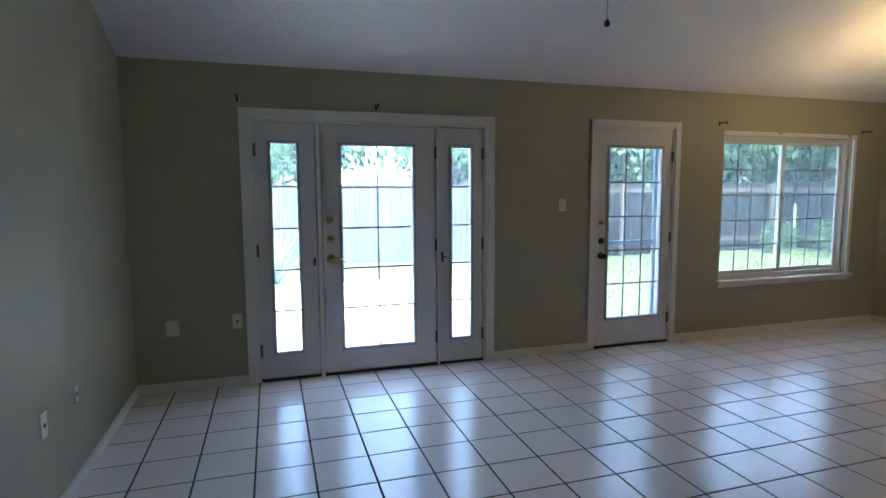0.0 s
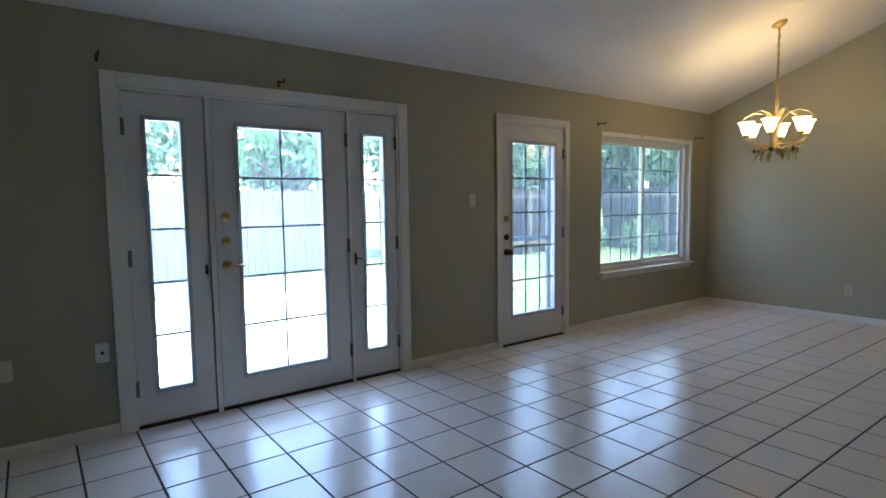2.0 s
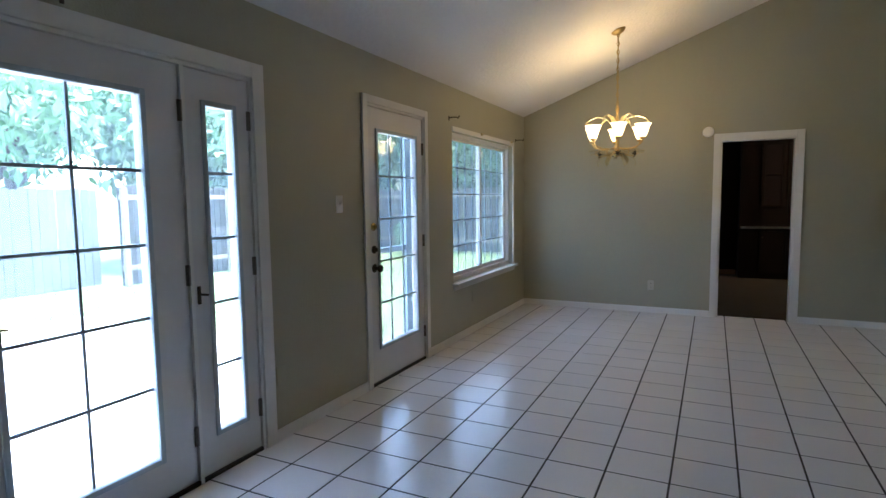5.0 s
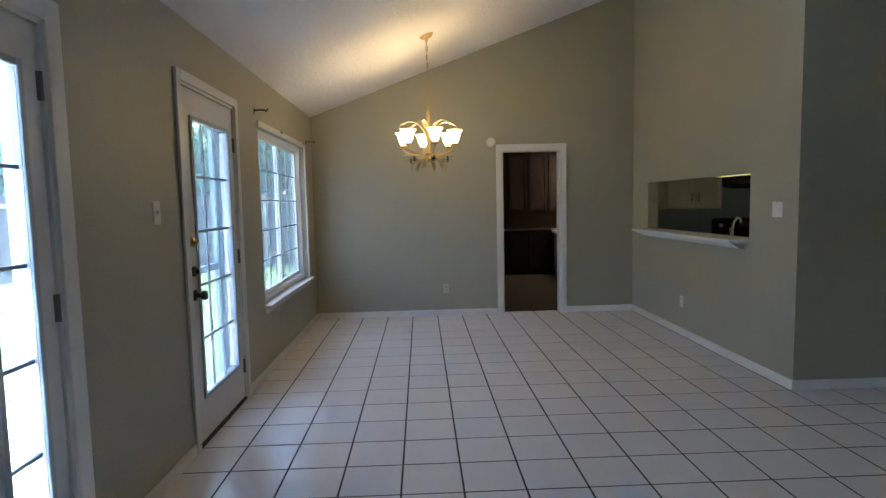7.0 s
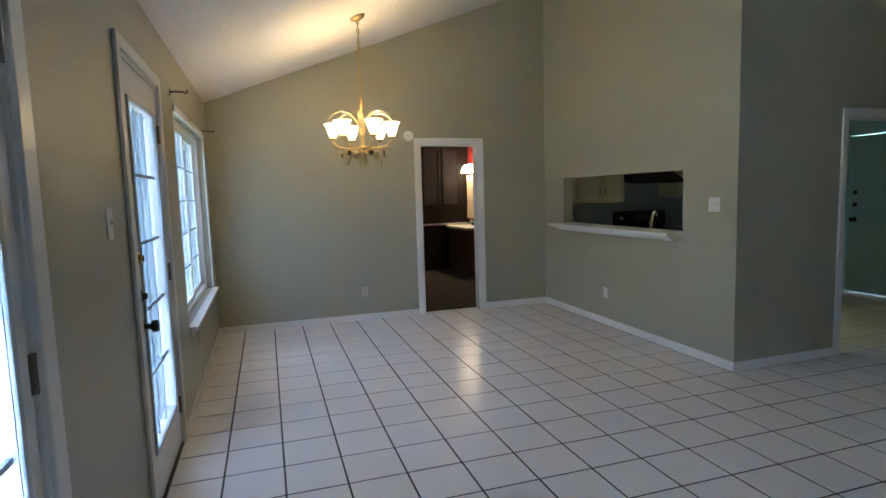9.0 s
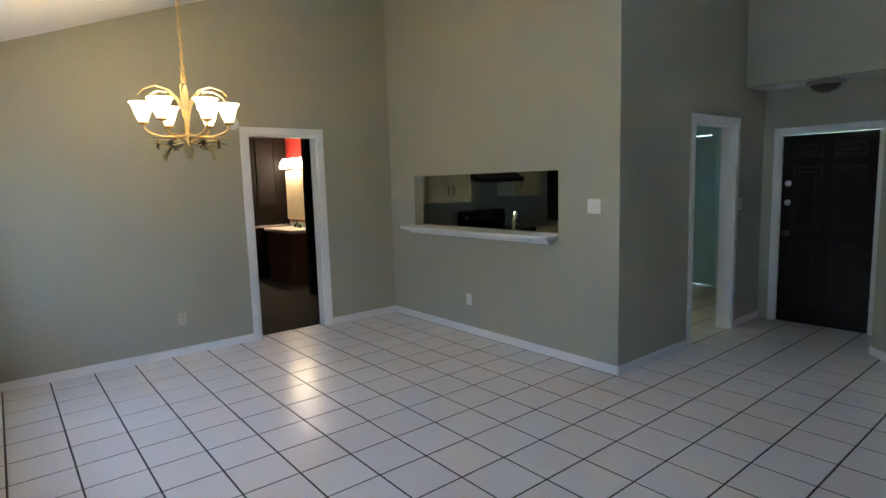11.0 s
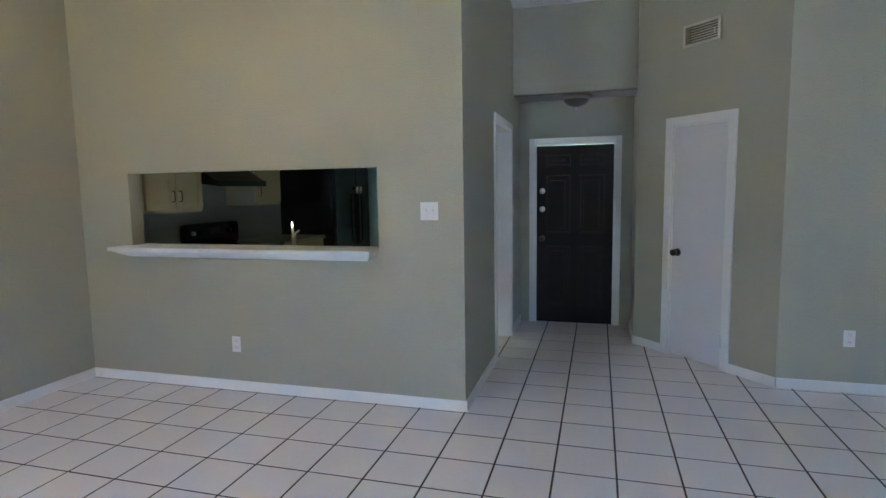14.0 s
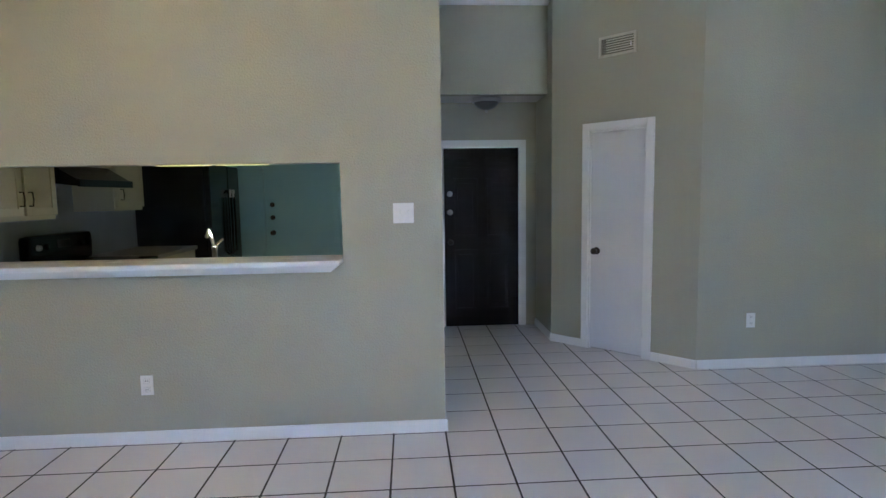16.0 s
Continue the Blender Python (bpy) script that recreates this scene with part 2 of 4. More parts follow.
def roof(y):
    return EAVE + PITCH * (NORTH - max(y, RIDGE_Y)) - PITCH * max(RIDGE_Y - y, 0)


def wall(name, m, length, top, openings=(), thick=0.12, mat=WALL, breaks=(), label="sage green painted drywall with orange-peel texture", start=0.0):
    """A wall along local x whose room face is y = 0; openings are (u0, u1, z0, z1) and go through it."""
    cuts = sorted({start, length, *breaks, *(u for o in openings for u in o[:2])})
    bm = B()
    for a, b in zip(cuts, cuts[1:]):
        holes = sorted(o[2:] for o in openings if o[0] <= a + 1e-6 and o[1] >= b - 1e-6)
        z, spans = 0.0, []
        for z0, z1 in holes:
            if z0 > z:
                spans.append((z, z, z0, z0))
            z = z1
        spans.append((z, z, top(a), top(b)))
        for z0, z1, z2, z3 in spans:
            v = [bm.verts.new((u, y, h)) for y in (0, thick) for u, h in ((a, z0), (b, z1), (b, z3), (a, z2))]
            for f in ((0, 1, 2, 3), (7, 6, 5, 4), (0, 4, 5, 1), (1, 5, 6, 2), (2, 6, 7, 3), (3, 7, 4, 0)):
                bm.faces.new([v[k] for k in f])
    bmesh.ops.remove_doubles(bm, verts=bm.verts, dist=1e-5)
    seen, twice = {}, []
    for f in bm.faces:
        key = tuple(sorted((round(v.co.x, 4), round(v.co.y, 4), round(v.co.z, 4)) for v in f.verts))
        if key in seen:
            twice += [f, seen[key]]
        seen[key] = f
    bmesh.ops.delete(bm, geom=list(set(twice)), context="FACES")
    ob = structure(name, bm, mat, label, "wall")
    ob.matrix_world = m
    return ob


FD = (-0.32, 1.60, 0.0, 2.06)
BD = (2.695, 3.57, 0.0, 2.10)
WIN = (4.155, 5.908, 0.585, 2.05)
DW = (2.113, 2.845, 0.0, 2.03)
PT = (3.923, 5.92, 1.042, 1.588)
KD = (-0.70, 0.097, 0.0, 1.975)
ED = (2.375, 3.19, 0.0, 1.89)
M_NORTH, M_EAST, M_PASS = pose(0, NORTH, 0), pose(EAST, 0, 0, 0, 0, -90), pose(0, PASS, 0, 0, 0, 180)
M_HALL, M_WEST, M_SOUTH = pose(HALL, 0, 0, 0, 0, -90), pose(WEST, 0, 0, 0, 0, 90), pose(0, SOUTH, 0, 0, 0, 180)
M_ENTRY, M_SLANT = pose(0, ENTRY_Y, 0, 0, 0, 180), pose(ENTRY_X + 0.005, -0.70, 0, 0, 0, 133)
SLANT = 1.323

wall("wall_north", M_NORTH, EAST + 0.12, lambda u: roof(NORTH) + 0.04, (FD, BD, WIN), 0.15, start=WEST - 0.12)
wall("wall_east", M_EAST, -PASS + 0.12, lambda u: roof(-u) + 0.04, ((-DW[1], -DW[0], *DW[2:]),), start=-NORTH, breaks=(-RIDGE_Y,))
wall("wall_west", M_WEST, NORTH, lambda u: roof(u) + 0.04, start=SOUTH - 0.12, breaks=(RIDGE_Y,))
wall("wall_pass_through", M_PASS, -HALL, lambda u: roof(PASS) + 0.04, ((-PT[1], -PT[0], *PT[2:]),), start=-EAST)
wall("wall_hall", M_HALL, -ENTRY_Y + 0.12, lambda u: roof(-u) + 0.04, ((-KD[1], -KD[0], *KD[2:]),), start=-PASS + 0.12)
wall("wall_entry", M_ENTRY, -ENTRY_X, lambda u: 3.2, ((-ED[1], -ED[0], *ED[2:]),), start=-HALL)
wall("wall_entry_side", pose(ENTRY_X, 0, 0, 0, 0, 90), -0.70, lambda u: roof(u) + 0.04, start=ENTRY_Y - 0.12)
CD = (0.381, 0.90, 0.0, 1.93)
wall("wall_slanted", M_SLANT, SLANT, lambda u: roof(-0.70 + u * 0.7314) + 0.04, (CD,), 0.10)
wall("wall_south", M_SOUTH, -WEST + 0.12, lambda u: roof(SOUTH) + 0.04, start=-1.313)
structure("wall_header", box(B(), ENTRY_X + 0.002, HALL - 0.002, HEAD_Y - 0.1, HEAD_Y, LOW, roof(HEAD_Y) + 0.04), WALL, "sage painted wall above the low entry ceiling", "wall")
structure("ceiling_entry", box(B(), ENTRY_X + 0.002, HALL - 0.002, ENTRY_Y, HEAD_Y - 0.1, LOW, LOW + 0.05), CEIL, "low white textured entry ceiling", "ceiling")

bm = B()
ys = (NORTH + 0.15, RIDGE_Y, -1.7)
zs = [roof(NORTH) - PITCH * 0.15, roof(RIDGE_Y), roof(-1.7)]
lows = [[bm.verts.new((x, y, z)) for y, z in zip(ys, zs)] for x in (WEST - 0.12, EAST + 0.12)]
highs = [[bm.verts.new((x, y, z + 0.12)) for y, z in zip(ys, zs)] for x in (WEST - 0.12, EAST + 0.12)]
for k in range(2):
    bm.faces.new((lows[0][k], lows[1][k], lows[1][k + 1], lows[0][k + 1]))
    bm.faces.new((highs[0][k], highs[0][k + 1], highs[1][k + 1], highs[1][k]))
    for s in (0, 1):
        bm.faces.new((lows[s][k], lows[s][k + 1], highs[s][k + 1], highs[s][k]))
for k in (0, 2):
    bm.faces.new((lows[0][k], lows[1][k], highs[1][k], highs[0][k]))
structure("ceiling", bm, CEIL, "white textured drywall vaulted ceiling", "ceiling")
bm = B()
va = [bm.verts.new((x, y, z + 0.14)) for x in (WEST - 0.4, EAST + 4.6) for y, z in zip((NORTH + 0.6, RIDGE_Y, -3.2), (roof(NORTH) - PITCH * 0.6, roof(RIDGE_Y), roof(-3.2)))]
vb = [bm.verts.new(v.co + Vector((0, 0, 0.06))) for v in va]
for q in (va, vb):
    bm.faces.new((q[0], q[3], q[4], q[1]))
    bm.faces.new((q[1], q[4], q[5], q[2]))
for a, b in ((0, 3), (3, 4), (4, 5), (5, 2), (2, 1), (1, 0)):
    bm.faces.new((va[a], va[b], vb[b], vb[a]))
structure("roof", bm, ROOFING, "grey shingled gable roof of the house", "roof")

# floors
floor = structure("floor", box(B(), WEST - 0.1, EAST + 0.11, KITCHEN_S - 0.1, NORTH, -0.12, -0.0014), GROUT, "square off-white glazed ceramic floor tiles with dark grout", "floor")
structure("floor_den", box(B(), EAST + 0.11, 10.7, 0.3, NORTH, -0.12, 0.004), CARPET, "tan carpet coloured near black like the unlit den", "floor")

# kitchen and den shells
wall("wall_kitchen_east", pose(EAST + 0.02, 0, 0, 0, 0, -90), -KITCHEN_S, lambda u: KITCHEN_TOP, start=-PASS + 0.12, mat=PALEGREY, label="pale grey painted kitchen wall")
wall("wall_kitchen_south", pose(0, KITCHEN_S, 0, 0, 0, 180), -HALL - 0.0, lambda u: KITCHEN_TOP, ((-5.33, -4.48, 0.0, 2.03),), start=-EAST - 0.14, mat=AQUA, label="pale aqua painted kitchen wall")
wall("wall_kitchen_west", pose(HALL + 0.06, 0, 0, 0, 0, 90), ENTRY_Y - 0.121, lambda u: KITCHEN_TOP, start=KITCHEN_S, mat=AQUA, label="pale aqua painted kitchen wall")
structure("ceiling_kitchen", box(B(), HALL + 0.122, EAST, KITCHEN_S - 0.1, PASS - 0.122, KITCHEN_TOP, KITCHEN_TOP + 0.05), CEIL, "flat white kitchen ceiling", "ceiling")
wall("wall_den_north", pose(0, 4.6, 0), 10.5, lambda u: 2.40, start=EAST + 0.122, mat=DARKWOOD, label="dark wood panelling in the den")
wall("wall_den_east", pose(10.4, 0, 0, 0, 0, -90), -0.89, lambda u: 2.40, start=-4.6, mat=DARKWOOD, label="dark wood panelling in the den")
wall("wall_den_south", pose(0, 0.89, 0, 0, 0, 180), -EAST - 0.122, lambda u: 2.40, start=-10.5, mat=RED, label="red painted wall behind the vanity")
structure("ceiling_den", box(B(), EAST + 0.122, 10.5, 0.79, 4.7, 2.401, 2.45), CEIL, "flat ceiling of the dark den", "ceiling")
# pale baseboard whose brown colour stands in for the den's darkness
structure("baseboard_den", box(B(), 10.385, 10.399, 2.51, 4.6, 0.004, 0.09), VANWOOD, "den baseboard coloured brown to look dim in the dark room", "baseboard")
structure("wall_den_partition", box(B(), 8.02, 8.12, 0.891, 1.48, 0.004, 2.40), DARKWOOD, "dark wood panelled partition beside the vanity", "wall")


def baseboards(runs):
    for m, u0, u1 in runs:
        bm = box(B(), u0, u1, -0.014, -0.001, 0.0, 0.060)
        box(bm, u0, u1, -0.010, -0.001, 0.060, 0.070)
        structure("baseboard", bm, TRIM, "white painted wooden baseboard", "baseboard").matrix_world = m


# unseen walls, added so that no daylight leaks in behind the closet door
wall("wall_closet_back", pose(0, -1.6, 0, 0, 0, 180), -0.5, lambda u: 2.9, start=-ENTRY_X, label="unseen wall added to keep daylight out of the closet")
wall("wall_closet_side", pose(0.5, 0, 0, 0, 0, 90), SOUTH - 0.12, lambda u: 2.9, start=-1.72, label="unseen wall added to keep daylight out of the closet")


baseboards([(M_NORTH, WEST + 0.015, FD[0] - 0.085), (M_NORTH, FD[1] + 0.085, BD[0] - 0.06), (M_NORTH, BD[1] + 0.06, EAST - 0.001), (M_EAST, -NORTH + 0.015, -DW[1] - 0.072), (M_EAST, -DW[0] + 0.072, -PASS - 0.015),
            (M_PASS, -EAST + 0.001, -HALL + 0.013), (M_HALL, -PASS + 0.001, -KD[1] - 0.062), (M_HALL, -KD[0] + 0.062, -ENTRY_Y), (M_WEST, SOUTH + 0.015, NORTH - 0.001),
            (M_SLANT, 0.0, CD[0] - 0.062), (M_SLANT, CD[1] + 0.062, SLANT), (M_SOUTH, -1.308, -WEST), (pose(ENTRY_X, 0, 0, 0, 0, 90), ENTRY_Y, -0.70)])


def casing(name, m, u0, u1, z1, w, label="white painted door casing", depth=0.12, z0=0.0, jamb=True, mat=TRIM):
    """Casing round an opening u0..u1, with the jamb that lines it; mitred by butting."""
    bm = B()
    for a, b, c, d in ((u0 - w, u0, z0, z1 + w), (u1, u1 + w, z0, z1 + w)):
        box(bm, a, b, -0.018, -0.001, c, d, 0.004)
    box(bm, u0 + 0.0005, u1 - 0.0005, -0.018, -0.001, z1, z1 + w, 0.004)
    if jamb:
        for a, b in ((u0 - 0.001, u0 + 0.018), (u1 - 0.018, u1 + 0.001)):
            box(bm, a, b, -0.004, depth + 0.004, z0, z1)
        box(bm, u0, u1, -0.004, depth + 0.004, z1 - 0.018, z1 + 0.001)
    ob = structure(name, bm, mat, label, "trim")
    ob.matrix_world = m
    return ob


casing("trim_patio_door", M_NORTH, FD[0], FD[1], FD[3], 0.082, "wide white painted casing of the patio door", 0.15)
casing("trim_back_door", M_NORTH, BD[0], BD[1], BD[3], 0.058, "white painted casing of the back door", 0.15)
casing("trim_den_doorway", M_EAST, -DW[1], -DW[0], DW[3], 0.07, "white painted casing of the open den doorway")
casing("trim_kitchen_doorway", M_HALL, -KD[1], -KD[0], KD[3], 0.06, "white painted casing of the kitchen doorway")
casing("trim_entry_door", M_ENTRY, -ED[1], -ED[0], ED[3], 0.055, "white painted casing of the front door")
casing("trim_closet_door", M_SLANT, CD[0], CD[1], CD[3], 0.06, "white painted casing of the closet door", 0.10)

# ---- doors ----


def knob(parent, x, z, kind="round", mat=BRASS, label="brass door knob", side=-1):
    m = Matrix.Translation((x, 0, z)) @ Matrix.Rotation(radians(90), 4, "X")
    if kind == "round":
        bm = lathe(B(), [(0.0, 0.0), (0.032, 0.001), (0.032, 0.006), (0.014, 0.012), (0.012, 0.035), (0.024, 0.042), (0.029, 0.055), (0.024, 0.068), (0.0, 0.072)], m)
    elif kind == "bolt":
        bm = lathe(B(), [(0.0, 0.0), (0.030, 0.001), (0.029, 0.010), (0.021, 0.016), (0.0, 0.017)], m)
        box(bm, x - 0.005, x + 0.005, -0.034, -0.014, z - 0.014, z + 0.014, 0.003)
    else:
        bm = lathe(B(), [(0.0, 0.0), (0.033, 0.001), (0.031, 0.008), (0.014, 0.014), (0.012, 0.045), (0.0, 0.047)], m)
        tube(bm, [(x, -0.042, z), (x + 0.03, -0.05, z + 0.003), (x + 0.075, -0.05, z - 0.004), (x + 0.105, -0.045, z - 0.012)], lambda t: 0.010 - 0.004 * t)
    return part("deadbolt" if kind == "bolt" else "door_handle", bm, mat, parent, label, True)


def hinges(parent, x, zs_, y=-0.006, mat=HINGE, label="dull steel hinge"):
    for z in zs_:
        bm = cyl(B(), (x, y, z - 0.05), (x, y, z + 0.05), 0.008, seg=10)
        box(bm, x - 0.014, x + 0.014, y + 0.002, y + 0.006, z - 0.05, z + 0.05)
        part("hinge", bm, mat, parent, label)


def glazed_door(name, m, w, h, glass, cols, rows, label, low=0.022):
    """A door slab with a moulded glazed panel: glass is (x0, x1, z0, z1)."""
    d = thing(name, m, label, "door", kind="structure")
    x0, x1, z0, z1 = glass
    bm = B()
    for a in ((0.003, x0, low, h), (x1, w - 0.003, low, h), (x0, x1, low, z0), (x0, x1, z1, h)):
        box(bm, a[0], a[1], 0.0, 0.045, a[2], a[3])
    part("slab", bm, DOORWHITE, d)
    bm, e = B(), 0.026
    for a in ((x0 - e, x0, z0 - e, z1 + e), (x1, x1 + e, z0 - e, z1 + e), (x0, x1, z0 - e, z0), (x0, x1, z1, z1 + e)):
        box(bm, a[0], a[1], -0.012, -0.0005, a[2], a[3], 0.005)
    part("glazing_bead", bm, BEAD, d, "glazing bead coloured blue-grey like backlit shade")
    for k in range(1, cols):
        x = x0 + (x1 - x0) * k / cols
        part("muntin", box(B(), x - 0.006, x + 0.006, 0.012, 0.022, z0, z1), MUNTIN, d, "grey muntin bar")
    for k in range(1, rows):
        z = z0 + (z1 - z0) * k / rows
        part("muntin", box(B(), x0, x1, 0.0105, 0.0235, z - 0.007, z + 0.007), MUNTIN, d, "grey muntin bar")
    pane = part("pane", box(B(), x0 - 0.002, x1 + 0.002, 0.028, 0.032, z0 - 0.002, z1 + 0.002), GLASS, d, "clear glass")
    pane.visible_shadow = False
    part("threshold", box(B(), -0.002, w + 0.002, -0.012, 0.06, 0.0005, low - 0.003), THRESH, d, "dark rubber threshold")
    return d


side_l = glazed_door("door_1", pose(-0.302, NORTH + 0.006, 0), 0.46, 2.037, (0.125, 0.315, 0.232, 1.878), 1, 5, "narrow white hinged side panel with five glass panes")
hinges(side_l, 0.0, (0.25, 1.05, 1.83))
part("latch", box(B(), 0.425, 0.44, -0.02, -0.001, 0.92, 0.98, 0.004), BRONZE, side_l, "dark bronze latch")
structure("mullion_1", box(B(), 0.1605, 0.1945, NORTH - 0.006, NORTH + 0.1, 0.0, 2.041), TRIM, "white post between the patio door panels", "trim")
patio = glazed_door("door_2", pose(0.197, NORTH + 0.006, 0), 0.955, 2.037, (0.165, 0.75, 0.222, 1.872), 2, 5, "white patio door with ten clear glass panes, closed")
knob(patio, 0.065, 1.285, "bolt", BRASS, "polished brass deadbolt")
knob(patio, 0.065, 1.125, "bolt", BRASS, "polished brass deadbolt")
knob(patio, 0.065, 0.97, "lever", BRASS, "polished brass lever handle")
hinges(patio, 0.955, (0.25, 1.05, 1.83))
structure("mullion_2", box(B(), 1.1545, 1.1755, NORTH - 0.006, NORTH + 0.1, 0.0, 2.041), TRIM, "white post between the patio door panels", "trim")
side_r = glazed_door("door_3", pose(1.178, NORTH + 0.006, 0), 0.40, 2.037, (0.115, 0.285, 0.232, 1.872), 1, 5, "narrow white hinged side panel with five glass panes")
hinges(side_r, 0.40, (0.25, 1.05, 1.83))
bm = box(B(), 0.018, 0.034, -0.012, -0.001, 0.90, 0.99, 0.003)
tube(bm, [(0.026, -0.012, 0.95), (0.026, -0.034, 0.95), (0.055, -0.036, 0.945)], 0.006)
part("latch", bm, BRONZE, side_r, "dark bronze latch")
back = glazed_door("door_4", pose(2.713, NORTH + 0.006, 0), 0.839, 2.08, (0.134, 0.712, 0.29, 1.905), 3, 5, "white back door with fifteen clear glass panes, closed")
knob(back, 0.055, 1.205, "bolt", BRASS, "small brass deadbolt")
knob(back, 0.058, 1.035, "bolt", BRONZE, "dark bronze deadbolt")
knob(back, 0.058, 0.895, "round", BRONZE, "dark bronze door knob")
hinges(back, 0.839, (0.25, 1.05, 1.83))
storm = thing("storm_door", pose(2.715, NORTH + 0.105, 0), "dark metal storm door with a mid rail behind the back door", "storm door")
for n, a in (("stile", (0.0, 0.06, 0.02, 2.06)), ("stile", (0.715, 0.835, 0.02, 2.06)), ("rail", (0.06, 0.715, 0.02, 0.16)), ("rail", (0.06, 0.715, 0.975, 1.02)), ("rail", (0.06, 0.715, 1.99, 2.06))):
    part(n, box(B(), a[0], a[1], 0.0, 0.03, a[2], a[3], 0.004), STORM, storm)

part("insect_screen", box(B(), 0.06, 0.715, 0.014, 0.016, 0.16, 1.99), SCREEN, storm, "added grey mesh sheet that dims the view outside")

front = thing("door_5", M_ENTRY @ pose(-ED[1] + 0.019, 0.02, 0), "dark espresso six-panel front door, closed", "door", kind="structure")
fw, fh = ED[1] - ED[0] - 0.038, ED[3] - 0.022
part("slab", box(B(), 0.0, fw, 0.0, 0.044, 0.003, fh), ENTRY, front)
# dark strip added to stop daylight leaking under the front door
part("sweep", box(B(), -0.002, fw + 0.002, 0.01, 0.05, -0.003, 0.012), THRESH, front)
for cx in (fw * 0.28, fw * 0.72):
    for z0, z1 in ((0.18, 0.82), (0.95, 1.56), (1.65, fh - 0.10)):
        bm, hw = B(), fw * 0.165
        for a in ((cx - hw, cx - hw + 0.022, z0, z1), (cx + hw - 0.022, cx + hw, z0, z1), (cx - hw + 0.022, cx + hw - 0.022, z0, z0 + 0.022), (cx - hw + 0.022, cx + hw - 0.022, z1 - 0.022, z1)):
            box(bm, a[0], a[1], -0.010, -0.0005, a[2], a[3], 0.004)
        box(bm, cx - hw + 0.05, cx + hw - 0.05, -0.007, -0.0005, z0 + 0.05, z1 - 0.05, 0.005)
        part("panel", bm, ENTRY, front)
knob(front, 0.06, 1.40, "bolt", NICKEL, "satin nickel deadbolt")
knob(front, 0.06, 1.21, "bolt", NICKEL, "satin nickel deadbolt")
knob(front, 0.06, 0.90, "round", BRONZE, "dark door knob")
closet = thing("door_6", M_SLANT @ pose(CD[0] + 0.019, 0.003, 0), "plain white flush closet door, closed", "door", kind="structure")
cw = CD[1] - CD[0] - 0.038
part("slab", box(B(), 0.002, cw - 0.002, 0.0, 0.036, 0.014, CD[3] - 0.021, 0.002), SHUTDOOR, closet)
# dark strip added behind the bottom gap, which would let light through
part("carpet_strip", box(B(), -0.01, cw + 0.01, 0.04, 0.09, -0.003, 0.02), THRESH, closet, "dark strip added to block light in the gap below the door")
knob(closet, 0.06, 0.885, "round", BRONZE, "dark bronze door knob")
hinges(closet, cw, (0.22, 1.72), mat=SHUTDOOR, label="painted-over white hinge")
garage = thing("door_7", pose(5.33, KITCHEN_S - 0.03, 0, 0, 0, 180), "pale aqua painted flush side door with three locks", "door", kind="structure")
part("slab", box(B(), 0.002, 0.848, 0.0, 0.04, 0.008, 2.022), AQUA, garage)
for z, k in ((1.30, "bolt"), (1.14, "bolt"), (0.95, "round")):
    knob(garage, 0.09, z, k, BRONZE, "dark lock")
casing("trim_side_door", pose(0, KITCHEN_S, 0, 0, 0, 180), -5.33, -4.48, 2.03, 0.06, "aqua painted casing of the side door", jamb=False, mat=AQUA)

bm = B()
for u0, u1, z0, z1 in ((FD[0] + 0.017, FD[0] + 0.04, 0.0, 2.043), (FD[1] - 0.04, FD[1] - 0.017, 0.0, 2.043), (FD[0] + 0.04, FD[1] - 0.04, 2.015, 2.043), (0.14, 0.215, 0.0, 2.015), (1.135, 1.195, 0.0, 2.015),
                       (BD[0] + 0.017, BD[0] + 0.04, 0.0, 2.083), (BD[1] - 0.04, BD[1] - 0.017, 0.0, 2.083), (BD[0] + 0.04, BD[1] - 0.04, 2.055, 2.083)):
    box(bm, u0, u1, NORTH + 0.0525, NORTH + 0.085, z0, z1)
structure("trim_door_stops", bm, TRIM, "white door stops inside the patio and back door jambs", "trim")

# ---- window ----
win = thing("window_1", pose(0, NORTH + 0.045, 0), "white vinyl sliding window with gridded panes", "window", kind="structure")
x0, x1, z0, z1 = WIN
for n, a in (("window_frame", (x0, x0 + 0.035, z0, z1)), ("window_frame", (x1 - 0.035, x1, z0, z1)), ("window_frame", (x0 + 0.035, x1 - 0.035, z0, z0 + 0.045)), ("window_frame", (x0 + 0.035, x1 - 0.035, z1 - 0.04, z1))):
    part(n, box(B(), a[0], a[1], 0.0, 0.07, a[2], a[3], 0.004), VINYL, win)
xm = (x0 + x1) / 2 - 0.02
